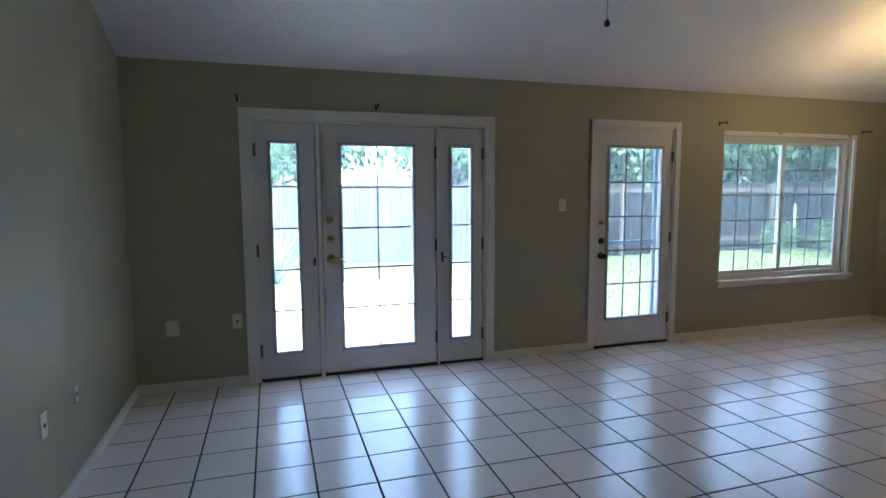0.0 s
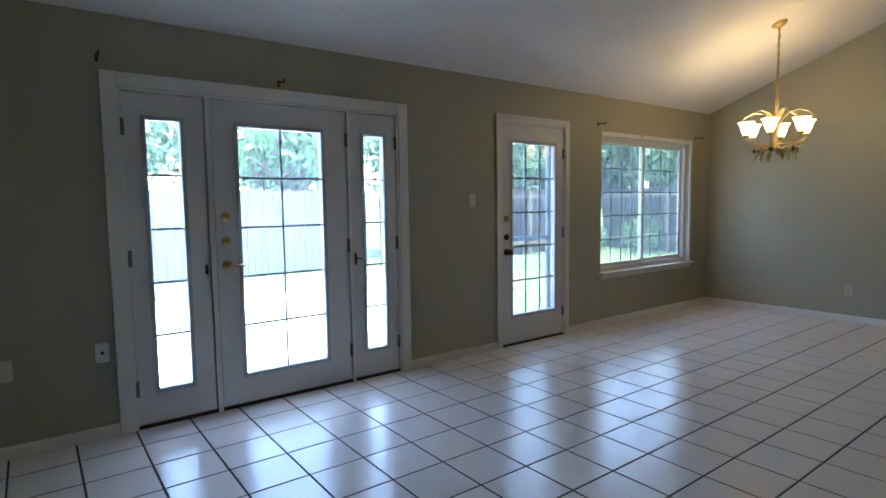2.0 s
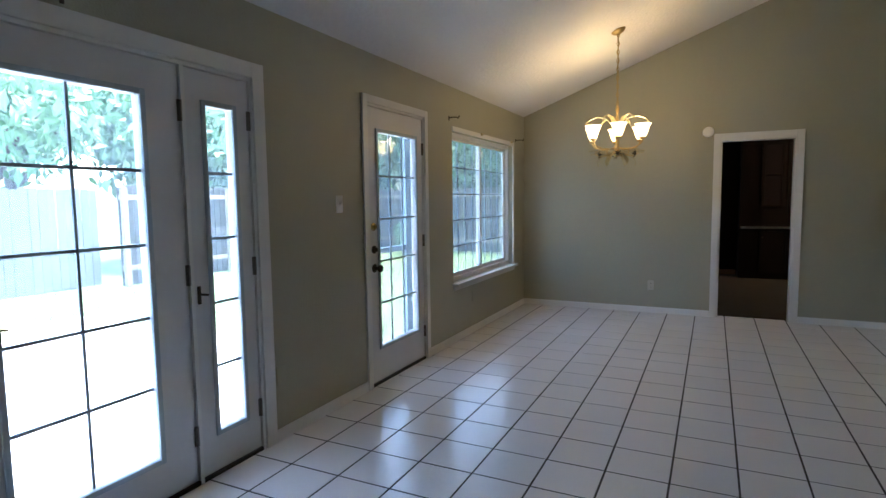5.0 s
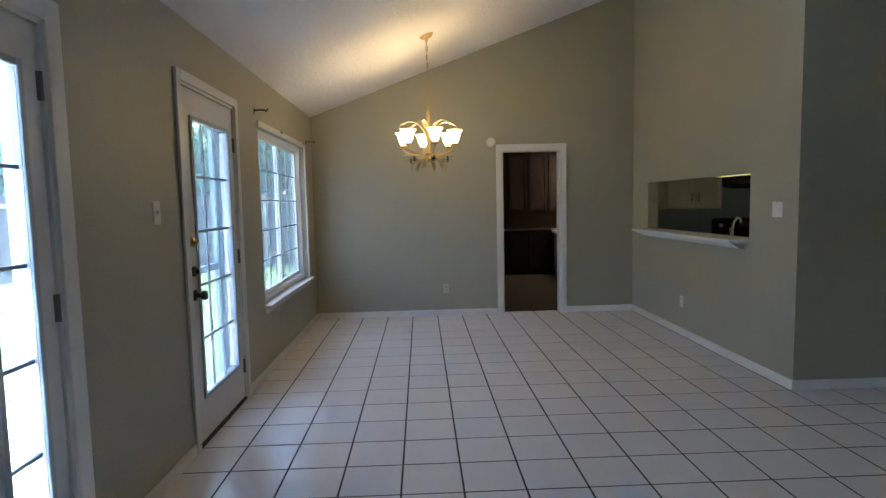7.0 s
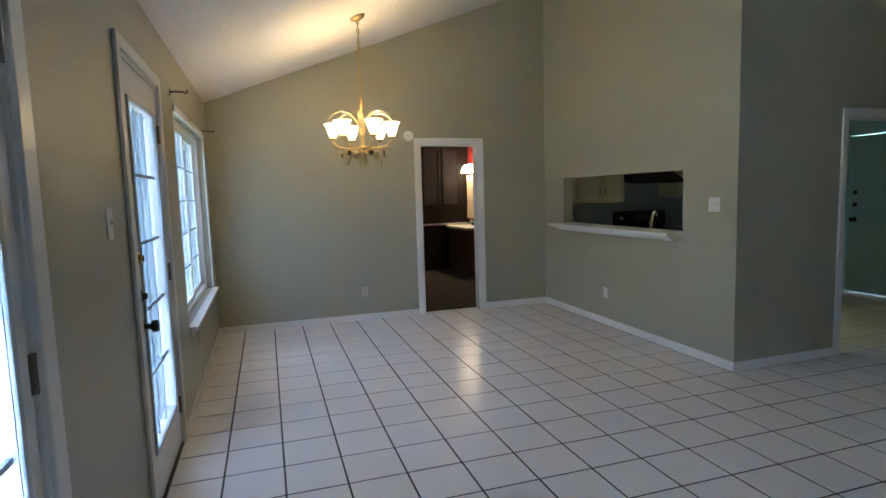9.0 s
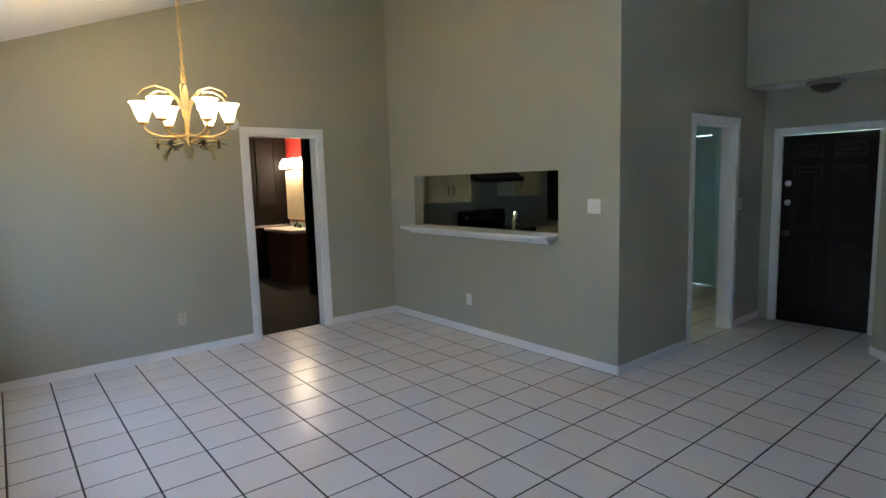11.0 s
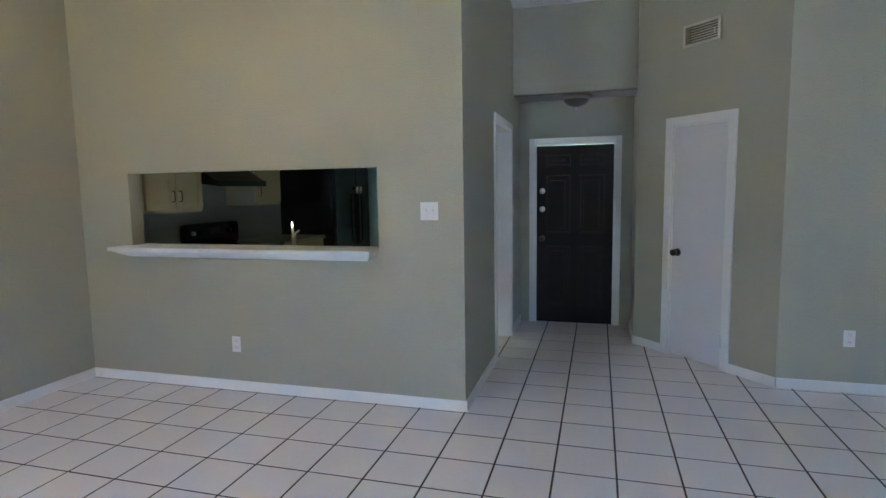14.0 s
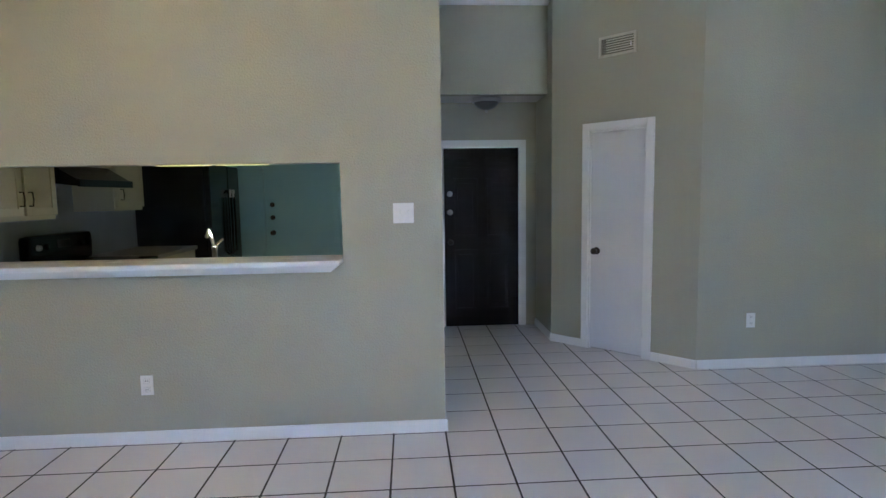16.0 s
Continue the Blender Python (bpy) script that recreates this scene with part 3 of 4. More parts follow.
for n, (a, b, y) in enumerate(((x0 + 0.036, xm + 0.022, 0.012), (xm - 0.022, x1 - 0.036, 0.040))):
    bm = B()
    for q in ((a, a + 0.032, z0 + 0.047, z1 - 0.042), (b - 0.044, b, z0 + 0.047, z1 - 0.042), (a + 0.032, b - 0.044, z0 + 0.047, z0 + 0.085), (a + 0.032, b - 0.044, z1 - 0.075, z1 - 0.042)):
        box(bm, q[0], q[1], y, y + 0.022, q[2], q[3], 0.003)
    sash = part("sash", bm, VINYL, win)
    for k in range(1, 4):
        x = a + 0.032 + (b - a - 0.076) * k / 4
        part("muntin", box(B(), x - 0.005, x + 0.005, y + 0.006, y + 0.012, z0 + 0.085, z1 - 0.075), MUNTIN, sash)
    for k in range(1, 5):
        z = z0 + 0.085 + (z1 - z0 - 0.16) * k / 5
        part("muntin", box(B(), a + 0.032, b - 0.044, y + 0.0045, y + 0.0135, z - 0.005, z + 0.005), MUNTIN, sash)
    pane = part("pane", box(B(), a + 0.03, b - 0.042, y + 0.015, y + 0.018, z0 + 0.083, z1 - 0.073), GLASS, sash, "clear glass")
    pane.visible_shadow = False
part("insect_screen", box(B(), x0 + 0.036, x1 - 0.036, 0.0655, 0.0665, z0 + 0.046, z1 - 0.041), SCREEN, win, "added grey mesh sheet that dims the view outside")
part("sash_lock", box(B(), xm - 0.012, xm + 0.014, -0.004, 0.011, 1.86, 1.92, 0.003), VINYL, win)
part("sash_lock", box(B(), xm - 0.012, xm + 0.014, -0.004, 0.011, 0.93, 0.99, 0.003), VINYL, win)
structure("window_sill", box(B(), x0 - 0.025, x1 + 0.06, NORTH - 0.06, NORTH + 0.046, z0 - 0.03, z0 - 0.001, 0.005), TRIM, "white painted wooden window sill", "sill")
bm = box(B(), x1, x1 + 0.045, -0.016, -0.001, z0, z1 + 0.045, 0.004)
box(bm, x0 - 0.01, x1 - 0.0005, -0.016, -0.001, z1, z1 + 0.045, 0.004)
structure("trim_window", bm, TRIM, "white painted window casing", "trim").matrix_world = M_NORTH
structure("trim_window_apron", box(B(), x0 - 0.005, x1 + 0.04, NORTH - 0.02, NORTH - 0.001, z0 - 0.075, z0 - 0.031, 0.004), TRIM, "white painted apron under the sill", "trim")

# ---- pass-through ledge ----
LZ = PT[2] - 0.018
bm = box(B(), PT[0], PT[1] + 0.07, PASS + 0.001, PASS + 0.165, LZ, LZ + 0.028, 0.006)
box(bm, PT[0] + 0.002, PT[1] - 0.002, PASS - 0.14, PASS + 0.002, LZ + 0.019, LZ + 0.0285)
for k in range(6):
    box(bm, PT[0] + 0.015 + 0.010 * k, PT[1] + 0.055 - 0.010 * k, PASS + 0.001, PASS + 0.135 - 0.019 * k, LZ - 0.0085 * (k + 1), LZ - 0.0085 * k)
structure("ledge", bm, TRIM, "white painted serving ledge with moulded edge below the pass-through", "ledge")

# ---- dining chandelier ----
CH = (4.93, 3.76)


def chandelier():
    top = roof(CH[1])
    c = thing("chandelier", pose(CH[0], CH[1], 1.76), "gilt leaf chandelier with six lit frosted shades on a chain", "chandelier")
    lean = Matrix.Translation((0, 0, top - 1.76 - 0.004)) @ Matrix.Rotation(math.atan(-PITCH), 4, "X")
    part("canopy", lathe(B(), [(0.0, -0.035), (0.02, -0.034), (0.05, -0.022), (0.066, -0.006), (0.068, 0.0), (0.0, 0.0)], lean), GILT, c, "", True)
    bm, z, n = B(), 0.52, 0
    while z < top - 1.76 - 0.03:
        ring = [(0.011 * math.cos(a) if n % 2 else 0.0, 0.0 if n % 2 else 0.011 * math.cos(a), z + 0.02 + 0.024 * math.sin(a)) for a in [k * math.pi / 5 for k in range(11)]]
        tube(bm, ring, 0.0035, 5)
        z, n = z + 0.040, n + 1
    tube(bm, [(0.004 * math.sin(k * 1.7), 0.004 * math.cos(k * 1.7), 0.5 + (top - 2.28) * k / 20) for k in range(21)], 0.004, 5)
    part("chain", bm, GILT, c, "gilt link chain with cord")
    part("stem", lathe(B(), [(0.0, 0.03), (0.022, 0.035), (0.035, 0.07), (0.018, 0.11), (0.014, 0.2), (0.026, 0.26), (0.03, 0.32), (0.016, 0.38), (0.012, 0.45), (0.02, 0.48), (0.012, 0.52), (0.0, 0.525)], Matrix(), 16), GILT, c, "", True)
    for k in range(6):
        a = radians(60 * k + 12)
        u = Vector((math.cos(a), math.sin(a), 0))
        pts = [u * r + Vector((0, 0, z)) for r, z in ((0.015, 0.12), (0.07, 0.105), (0.15, 0.105), (0.215, 0.125), (0.252, 0.155), (0.258, 0.185))]
        arm = part("arm", tube(B(), pts, 0.0065, 8), GILT, c, "", True)
        p = u * 0.258
        m = Matrix.Translation((p.x, p.y, 0.18))
        cup = lathe(B(), [(0.0, 0.0), (0.02, 0.002), (0.036, 0.014), (0.03, 0.02), (0.016, 0.026), (0.0, 0.027)], m, 12)
        part("cup", cup, GILT, arm, "", True)
        shade = lathe(B(), [(0.022, 0.02), (0.032, 0.035), (0.047, 0.07), (0.055, 0.105), (0.066, 0.130), (0.078, 0.142), (0.075, 0.144), (0.052, 0.106), (0.044, 0.07), (0.028, 0.036)], m, 18)
        part("shade", shade, BULBGLASS, arm, "lit frosted glass bell shade", True)
        # long curled leaf between the arms
        b = a + radians(30)
        w = Vector((math.cos(b), math.sin(b), 0))
        side = Vector((-math.sin(b), math.cos(b), 0))
        bm, prev = B(), None
        rows_ = [(0.02, 0.26, 0.012), (0.05, 0.34, 0.024), (0.11, 0.40, 0.022), (0.19, 0.415, 0.016), (0.26, 0.385, 0.009), (0.295, 0.345, 0.002)]
        for r, zz, hw in rows_:
            mid = w * r + Vector((0, 0, zz))
            ring = [bm.verts.new(mid - side * hw), bm.verts.new(mid + Vector((0, 0, 0.008)) + w * 0.004), bm.verts.new(mid + side * hw), bm.verts.new(mid - Vector((0, 0, 0.003)))]
            if prev:
                for q in range(4):
                    bm.faces.new((prev[q], prev[(q + 1) % 4], ring[(q + 1) % 4], ring[q]))
            prev = ring
        bmesh.ops.holes_fill(bm, edges=bm.edges)
        part("leaf", bm, LEAFMETAL, c, "", True)
        # curled tendril, rosette and drop leaf below
        tp = [w * r + Vector((0, 0, z)) for r, z in ((0.02, 0.09), (0.08, 0.05), (0.15, 0.035), (0.2, 0.06), (0.19, 0.09), (0.165, 0.085))]
        part("tendril", tube(B(), tp, lambda t: 0.006 - 0.003 * t, 6), GILT, c, "", True)
        bm = B()
        q0 = u * 0.17 + Vector((0, 0, 0.055))
        for j in range(7):
            an = 2 * math.pi * j / 7
            d = (Vector((0, 0, 1)) * math.cos(an) + Vector((-u.y, u.x, 0)) * math.sin(an))
            tube(bm, [q0 + u * 0.012, q0 + d * 0.02 + u * 0.018, q0 + d * 0.034 + u * 0.008], lambda t: 0.008 - 0.006 * t, 5)
        part("rosette", bm, BRONZE, c, "", True)
        bm, prev = B(), None
        for r, zz, hw in ((0.06, 0.06, 0.006), (0.095, 0.035, 0.018), (0.125, 0.0, 0.022), (0.135, -0.035, 0.012), (0.125, -0.055, 0.002)):
            mid = w * (r + 0.04) + Vector((0, 0, zz))
            ring = [bm.verts.new(mid - side * hw), bm.verts.new(mid + w * 0.006), bm.verts.new(mid + side * hw), bm.verts.new(mid - w * 0.003)]
            if prev:
                for q in range(4):
                    bm.faces.new((prev[q], prev[(q + 1) % 4], ring[(q + 1) % 4], ring[q]))
            prev = ring
        bmesh.ops.holes_fill(bm, edges=bm.edges)
        part("drop_leaf", bm, LEAFMETAL, c, "", True)
        # broad leaves that spread under each shade
        for turn, reach, lift in ((-0.30, 0.27, 0.03), (0.30, 0.25, 0.0), (0.0, 0.20, -0.03)):
            out = Vector((math.cos(a + turn), math.sin(a + turn), 0))
            across = Vector((-out.y, out.x, 0))
            bm, prev = B(), None
            for t_, hw in ((0.2, 0.005), (0.4, 0.016), (0.62, 0.024), (0.82, 0.017), (1.0, 0.002)):
                mid = out * reach * t_ + Vector((0, 0, 0.075 + lift * t_ - 0.05 * (t_ - 0.45) ** 2))
                ring = [bm.verts.new(mid - across * hw), bm.verts.new(mid + Vector((0, 0, -0.006))), bm.verts.new(mid + across * hw), bm.verts.new(mid + Vector((0, 0, 0.003)))]
                if prev:
                    for q in range(4):
                        bm.faces.new((prev[q], prev[(q + 1) % 4], ring[(q + 1) % 4], ring[q]))
                prev = ring
            bmesh.ops.holes_fill(bm, edges=bm.edges)
            part("spray_leaf", bm, LEAFMETAL, c, "", True)
        lamp = new("bulb_light", bpy.data.lights.new("bulb_light", "POINT"))
        lamp.data.energy, lamp.data.color, lamp.data.shadow_soft_size = CHANDELIER_WATTS, (1.0, 0.66, 0.32), 0.03
        lamp.location = (CH[0] + p.x, CH[1] + p.y, 1.76 + 0.345)
    return c


CHANDELIER_WATTS = 0.135
chandelier()

# ---- ceiling fan, whose pull chain hangs into view ----
fan = thing("ceiling_fan", pose(1.09, 2.65, 2.15), "ceiling fan on a rod with a hanging pull chain", "ceiling fan")
ftop = roof(2.65) - 2.14
part("rod", cyl(B(), (0, 0, 0.80), (0, 0, ftop), 0.013), HINGE, fan)
part("canopy", lathe(B(), [(0.0, ftop - 0.09), (0.05, ftop - 0.085), (0.07, ftop - 0.03), (0.07, ftop + 0.02), (0.0, ftop + 0.02)]), TRIM, fan, "", True)
part("motor", lathe(B(), [(0.0, 0.60), (0.06, 0.605), (0.10, 0.64), (0.125, 0.70), (0.115, 0.76), (0.05, 0.80), (0.0, 0.80)]), TRIM, fan, "", True)
for k in range(5):
    blade = part("blade", box(B(), 0.15, 0.62, -0.065, 0.065, -0.004, 0.004, 0.003), TRIM, fan)
    blade.matrix_local = pose(0, 0, 0.70, 10, 0, 72 * k + 20)
bm = B()
for k in range(58):
    bmesh.ops.create_icosphere(bm, subdivisions=1, radius=0.0035, matrix=Matrix.Translation((0.03, 0, 0.03 + 0.01 * k)))
chain = part("pull_chain", bm, HINGE, fan, "beaded pull chain")
part("pull_knob", lathe(B(), [(0.0, 0.0), (0.008, 0.003), (0.0125, 0.015), (0.008, 0.027), (0.0, 0.032)], Matrix.Translation((0.03, 0, 0)), 12), BRONZE, chain, "dark pull knob", True)

# ---- plates, hooks, vent, lamp and detector ----


def outlet(m, label="white duplex outlet on the painted wall", w=0.07, h=0.115, kind="outlet"):
    o = thing("wall_outlet" if kind != "switch" else "light_switch", m, label, "outlet" if kind != "switch" else "switch")
    part("plate", box(B(), -w / 2, w / 2, -0.006, -0.0005, -h / 2, h / 2, 0.002), PLATE, o)
    if kind == "outlet":
        for z in (-0.026, 0.026):
            part("socket", box(B(), -0.017, 0.017, -0.008, -0.0055, z - 0.014, z + 0.014, 0.003), PLATE, o)
            bm = B()
            for x in (-0.006, 0.006):
                box(bm, x - 0.0012, x + 0.0012, -0.0088, -0.0078, z - 0.004, z + 0.006)
            part("slot", bm, DARKHOLE, o)
    elif kind == "jack":
        part("jack", box(B(), -0.009, 0.009, -0.009, -0.0055, -0.009, 0.009, 0.002), DARKHOLE, o, "black jack")
    elif kind == "switch":
        n = 2 if w > 0.09 else 1
        for k in range(n):
            x = (k - (n - 1) / 2) * 0.046
            part("toggle", box(B(), x - 0.005, x + 0.005, -0.016, -0.0055, -0.004, 0.012, 0.002), PLATE, o)
            part("bezel", box(B(), x - 0.009, x + 0.009, -0.0075, -0.0055, -0.018, 0.018, 0.001), PLATE, o)
    return o


outlet(M_NORTH @ pose(-0.47, 0, 0.51), kind="jack", label="white plate with a black jack on the wall")
outlet(M_NORTH @ pose(-0.93, 0, 0.485), kind="blank", label="blank white cover plate on the wall", w=0.09, h=0.115)
outlet(M_NORTH @ pose(2.354, 0, 1.377), kind="switch", label="white single light switch beside the back door")
outlet(M_NORTH @ pose(1.74, 0, 0.385), kind="blank", label="painted-over outlet plate beside the patio door").children[0].data.materials[0] = WALL
outlet(M_NORTH @ pose(4.64, 0, 0.385), kind="blank", label="painted-over outlet plate below the window").children[0].data.materials[0] = WALL
outlet(M_WEST @ pose(3.44, 0, 0.475), kind="jack", label="white cable jack plate on the side wall")
outlet(M_WEST @ pose(3.87, 0, 0.467), kind="jack", label="narrow white cable jack on the side wall", w=0.045, h=0.09)
dining_outlet = outlet(M_EAST @ pose(-3.56, 0, 0.335), label="beige duplex outlet on the dining wall")
for piece in dining_outlet.children:
    if piece.name.startswith(("plate", "socket")):
        piece.data.materials[0] = BEIGE
outlet(M_PASS @ pose(-5.054, 0, 0.342))
outlet(M_PASS @ pose(-3.572, 0, 1.298), kind="switch", label="white double light switch by the corner", w=0.118, h=0.115)
outlet(M_SOUTH @ pose(-0.879, 0, 0.378))
outlet(M_HALL @ pose(0.84, 0, 1.22), kind="switch", label="white light switch in the entry")


def rod_hook(x, z):
    h = thing("curtain_hook", M_NORTH @ pose(x, 0, z), "dark bronze curtain rod bracket above the opening", "curtain bracket", "curtain rod brackets")
    part("plate", box(B(), -0.009, 0.009, -0.005, -0.0005, -0.025, 0.02, 0.002), BRONZE, h)
    part("arm", tube(B(), [(0, -0.004, 0), (0, -0.05, 0.002), (0, -0.085, 0.0), (0, -0.095, -0.012), (0, -0.105, 0.0), (0, -0.108, 0.014)], 0.0055, 8), BRONZE, h, "", True)


for x, z in ((-0.405, 2.21), (0.65, 2.185), (4.09, 2.165), (6.04, 2.13)):
    rod_hook(x, z)
for x in (4.86, 5.82):
    c = thing("rod_clip", M_NORTH @ pose(x, 0, 2.085), "small tan plastic rod clip on the window casing", "clip")
    part("clip_body", box(B(), -0.02, 0.02, -0.035, -0.0165, -0.012, 0.016, 0.005), CREAM, c)

det = thing("smoke_detector", M_EAST @ pose(-2.975, 0, 2.125), "round white smoke detector beside the den doorway", "smoke detector")
part("body", lathe(B(), [(0.0, 0.0), (0.058, 0.0), (0.06, 0.012), (0.052, 0.026), (0.03, 0.034), (0.0, 0.035)], Matrix.Rotation(radians(90), 4, "X"), 28), PLATE, det, "", True)

vent = thing("air_vent", M_SLANT @ pose(0.63, 0, 2.607), "white metal air vent grille high on the slanted wall", "air vent")
part("backing", box(B(), -0.15, 0.15, -0.004, -0.0005, -0.07, 0.07), VENTBACK, vent)
bm = B()
for a in ((-0.165, -0.142, -0.085, 0.085), (0.142, 0.165, -0.085, 0.085), (-0.142, 0.142, -0.085, -0.064), (-0.142, 0.142, 0.064, 0.085)):
    box(bm, a[0], a[1], -0.016, -0.0005, a[2], a[3], 0.003)
part("frame", bm, VENTPAINT, vent)
for k in range(6):
    s = part("slat", box(B(), -0.10, 0.141, -0.0008, 0.0008, -0.0045, 0.0045), VENTPAINT, vent)
    s.matrix_local = pose(0, -0.010, -0.049 + 0.0196 * k, 35, 0, 0)
for k in range(4):
    part("side_louvre", box(B(), -0.138 + 0.010 * k, -0.1365 + 0.010 * k, -0.014, -0.004, -0.063, 0.063), VENTPAINT, vent)
part("damper_lever", box(B(), 0.12, 0.128, -0.03, -0.016, -0.03, 0.0, 0.002), TRIM, vent)

lamp = thing("ceiling_light", pose(2.76, -1.11, LOW), "unlit flush ceiling light with nickel rim and glass bowl", "ceiling light")
part("rim", lathe(B(), [(0.0, -0.001), (0.145, -0.001), (0.152, -0.018), (0.14, -0.036), (0.125, -0.04), (0.0, -0.03)]), NICKEL, lamp, "", True)
part("bowl", lathe(B(), [(0.122, -0.041), (0.11, -0.065), (0.075, -0.092), (0.03, -0.108), (0.0, -0.11)]), LAMPGLASS, lamp, "frosted glass bowl", True)
part("finial", lathe(B(), [(0.0, -0.14), (0.010, -0.132), (0.014, -0.118), (0.008, -0.109), (0.0, -0.108)], seg=12), NICKEL, lamp, "", True)

# ---- kitchen ----
KITCHEN, KE, KP = (0.10, -0.05, 0.0), 6.28, 1.25   # the kitchen's own corner, against which its units are set out


def pull(parent, y, z, x=-0.001):
    bm = tube(B(), [(x, y, z - 0.045), (x - 0.025, y, z - 0.045), (x - 0.03, y, z), (x - 0.025, y, z + 0.045), (x, y, z + 0.045)], 0.005, 6)
    part("handle", bm, BRONZE, parent, "dark bar handle", True)


def upper_cabinet(y0, y1, z0, z1, doors, label):
    x = KE - 0.32
    c = thing("wall_cabinet", pose(*KITCHEN), label, "cabinet", "upper kitchen cabinets")
    part("body", box(B(), x, KE + 0.018, y0, y1, z0, z1), CREAM, c)
    n = len(doors)
    for k, hy in enumerate(doors):
        a, b = y0 + (y1 - y0) * k / n + 0.012, y0 + (y1 - y0) * (k + 1) / n - 0.012
        bm = box(B(), x - 0.018, x - 0.001, a, b, z0 + 0.03, z1 - 0.02, 0.003)
        for q in ((a, a + 0.05, z0 + 0.03, z1 - 0.02), (b - 0.05, b, z0 + 0.03, z1 - 0.02), (a + 0.05, b - 0.05, z0 + 0.03, z0 + 0.08), (a + 0.05, b - 0.05, z1 - 0.07, z1 - 0.02)):
            box(bm, x - 0.025, x - 0.018, q[0], q[1], q[2], q[3], 0.002)
        d = part("door", bm, CREAM, c)
        pull(d, hy, z0 + 0.14, x - 0.025)


upper_cabinet(0.30, 0.985, 1.27, 2.1, (0.60, 0.685), "cream painted wall cabinet with two doors and dark handles")
upper_cabinet(0.99, 1.125, 1.27, 2.1, (), "cream painted corner wall cabinet")
upper_cabinet(-1.0, -0.50, 1.30, 2.1, (-0.57,), "cream painted single wall cabinet beside the hood")
hood = thing("range_hood", pose(*KITCHEN), "black under-cabinet range hood over the stove", "range hood")
bm = B()
v = [bm.verts.new((x, y, z)) for y in (-0.48, 0.28) for x, z in ((KE - 0.002, 1.56), (5.80, 1.50), (5.80, 1.545), (5.98, 1.66), (KE - 0.002, 1.66))]
for k in range(5):
    bm.faces.new((v[k], v[(k + 1) % 5], v[5 + (k + 1) % 5], v[5 + k]))
bm.faces.new(v[:5])
bm.faces.new(v[5:])
part("canopy", bm, BLACKAPP, hood)
part("lip", box(B(), 5.785, 5.80, -0.485, 0.285, 1.495, 1.55, 0.004), BLACKAPP, hood)
upper_cabinet(-0.49, 0.29, 1.665, 2.1, (-0.14, -0.06), "short cream wall cabinet above the hood")
stove = thing("stove", pose(*KITCHEN), "black free-standing stove with a rounded control backguard", "stove")
part("body", box(B(), 5.64, KE - 0.005, -0.54, 0.26, 0.0, 0.905, 0.006), BLACKAPP, stove)
part("backguard", box(B(), KE - 0.10, KE - 0.006, -0.54, 0.26, 0.905, 1.14, 0.04), BLACKAPP, stove, "glossy black backguard", True)
part("clock", box(B(), KE - 0.104, KE - 0.1005, -0.21, -0.05, 1.03, 1.09, 0.001), DARKHOLE, stove)
for y in (-0.46, -0.36, 0.08, 0.18):
    part("dial", cyl(B(), (KE - 0.101, y, 1.05), (KE - 0.125, y, 1.05), 0.022, 0.018, 14), NICKEL if y > 0.15 else BLACKAPP, stove)
part("oven_handle", tube(B(), [(5.64, -0.45, 0.78), (5.60, -0.45, 0.78), (5.60, 0.17, 0.78), (5.64, 0.17, 0.78)], 0.011), BLACKAPP, stove)
fridge = thing("refrigerator", pose(*KITCHEN), "tall black side-by-side refrigerator with pale handles", "refrigerator")
part("body", box(B(), 5.56, KE - 0.01, -2.50, -1.50, 0.0, 1.76, 0.01), BLACKAPP, fridge)
for a, b, h in ((-2.495, -2.09, -2.14), (-2.08, -1.505, -2.03)):
    d = part("door", box(B(), 5.50, 5.557, a, b, 0.06, 1.755, 0.012), BLACKAPP, fridge)
    part("handle", tube(B(), [(5.50, h, 0.75), (5.455, h, 0.79), (5.45, h, 1.12), (5.455, h, 1.44), (5.50, h, 1.48)], 0.011), BLACKAPP, d)
    part("handle_cap", box(B(), 5.447, 5.468, h - 0.016, h + 0.016, 1.40, 1.49, 0.005), PLATE, d, "pale handle end")
for y0, y1 in ((-1.48, -0.545), (0.265, 0.50)):
    c = thing("base_cabinet", pose(*KITCHEN), "cream painted base cabinet beside the stove", "cabinet", "lower kitchen cabinets")
    part("body", box(B(), 5.68, KE, y0, y1, 0.0, 0.87), CREAM, c)
    t = thing("countertop", pose(*KITCHEN), "speckled laminate countertop piece beside the stove", "countertop")
    part("slab", box(B(), 5.65, KE, y0, y1, 0.8705, 0.908, 0.006), LAMINATE, t)
c = thing("sink_cabinet", pose(*KITCHEN), "cream painted base cabinet below the sink", "cabinet", "lower kitchen cabinets")
part("body", box(B(), 3.80, KE, 0.52, KP - 0.121, 0.0, 0.87), CREAM, c)
t = thing("sink_countertop", pose(*KITCHEN), "speckled laminate countertop with a sink below the pass-through", "countertop")
part("slab", box(B(), 3.78, KE, 0.50, KP - 0.121, 0.8705, 0.908, 0.006), LAMINATE, t)
tap = thing("faucet", pose(4.75, 0.87, 0.908), "tall chrome kitchen faucet at the sink", "faucet")
part("base", lathe(B(), [(0.0, 0.0), (0.03, 0.002), (0.028, 0.02), (0.018, 0.04), (0.016, 0.17), (0.022, 0.19), (0.0, 0.20)]), CHROME, tap, "", True)
part("spout", tube(B(), [(0, 0, 0.18), (0.03, -0.04, 0.25), (0.06, -0.09, 0.29), (0.085, -0.13, 0.28), (0.095, -0.145, 0.24)], 0.011), CHROME, tap, "", True)
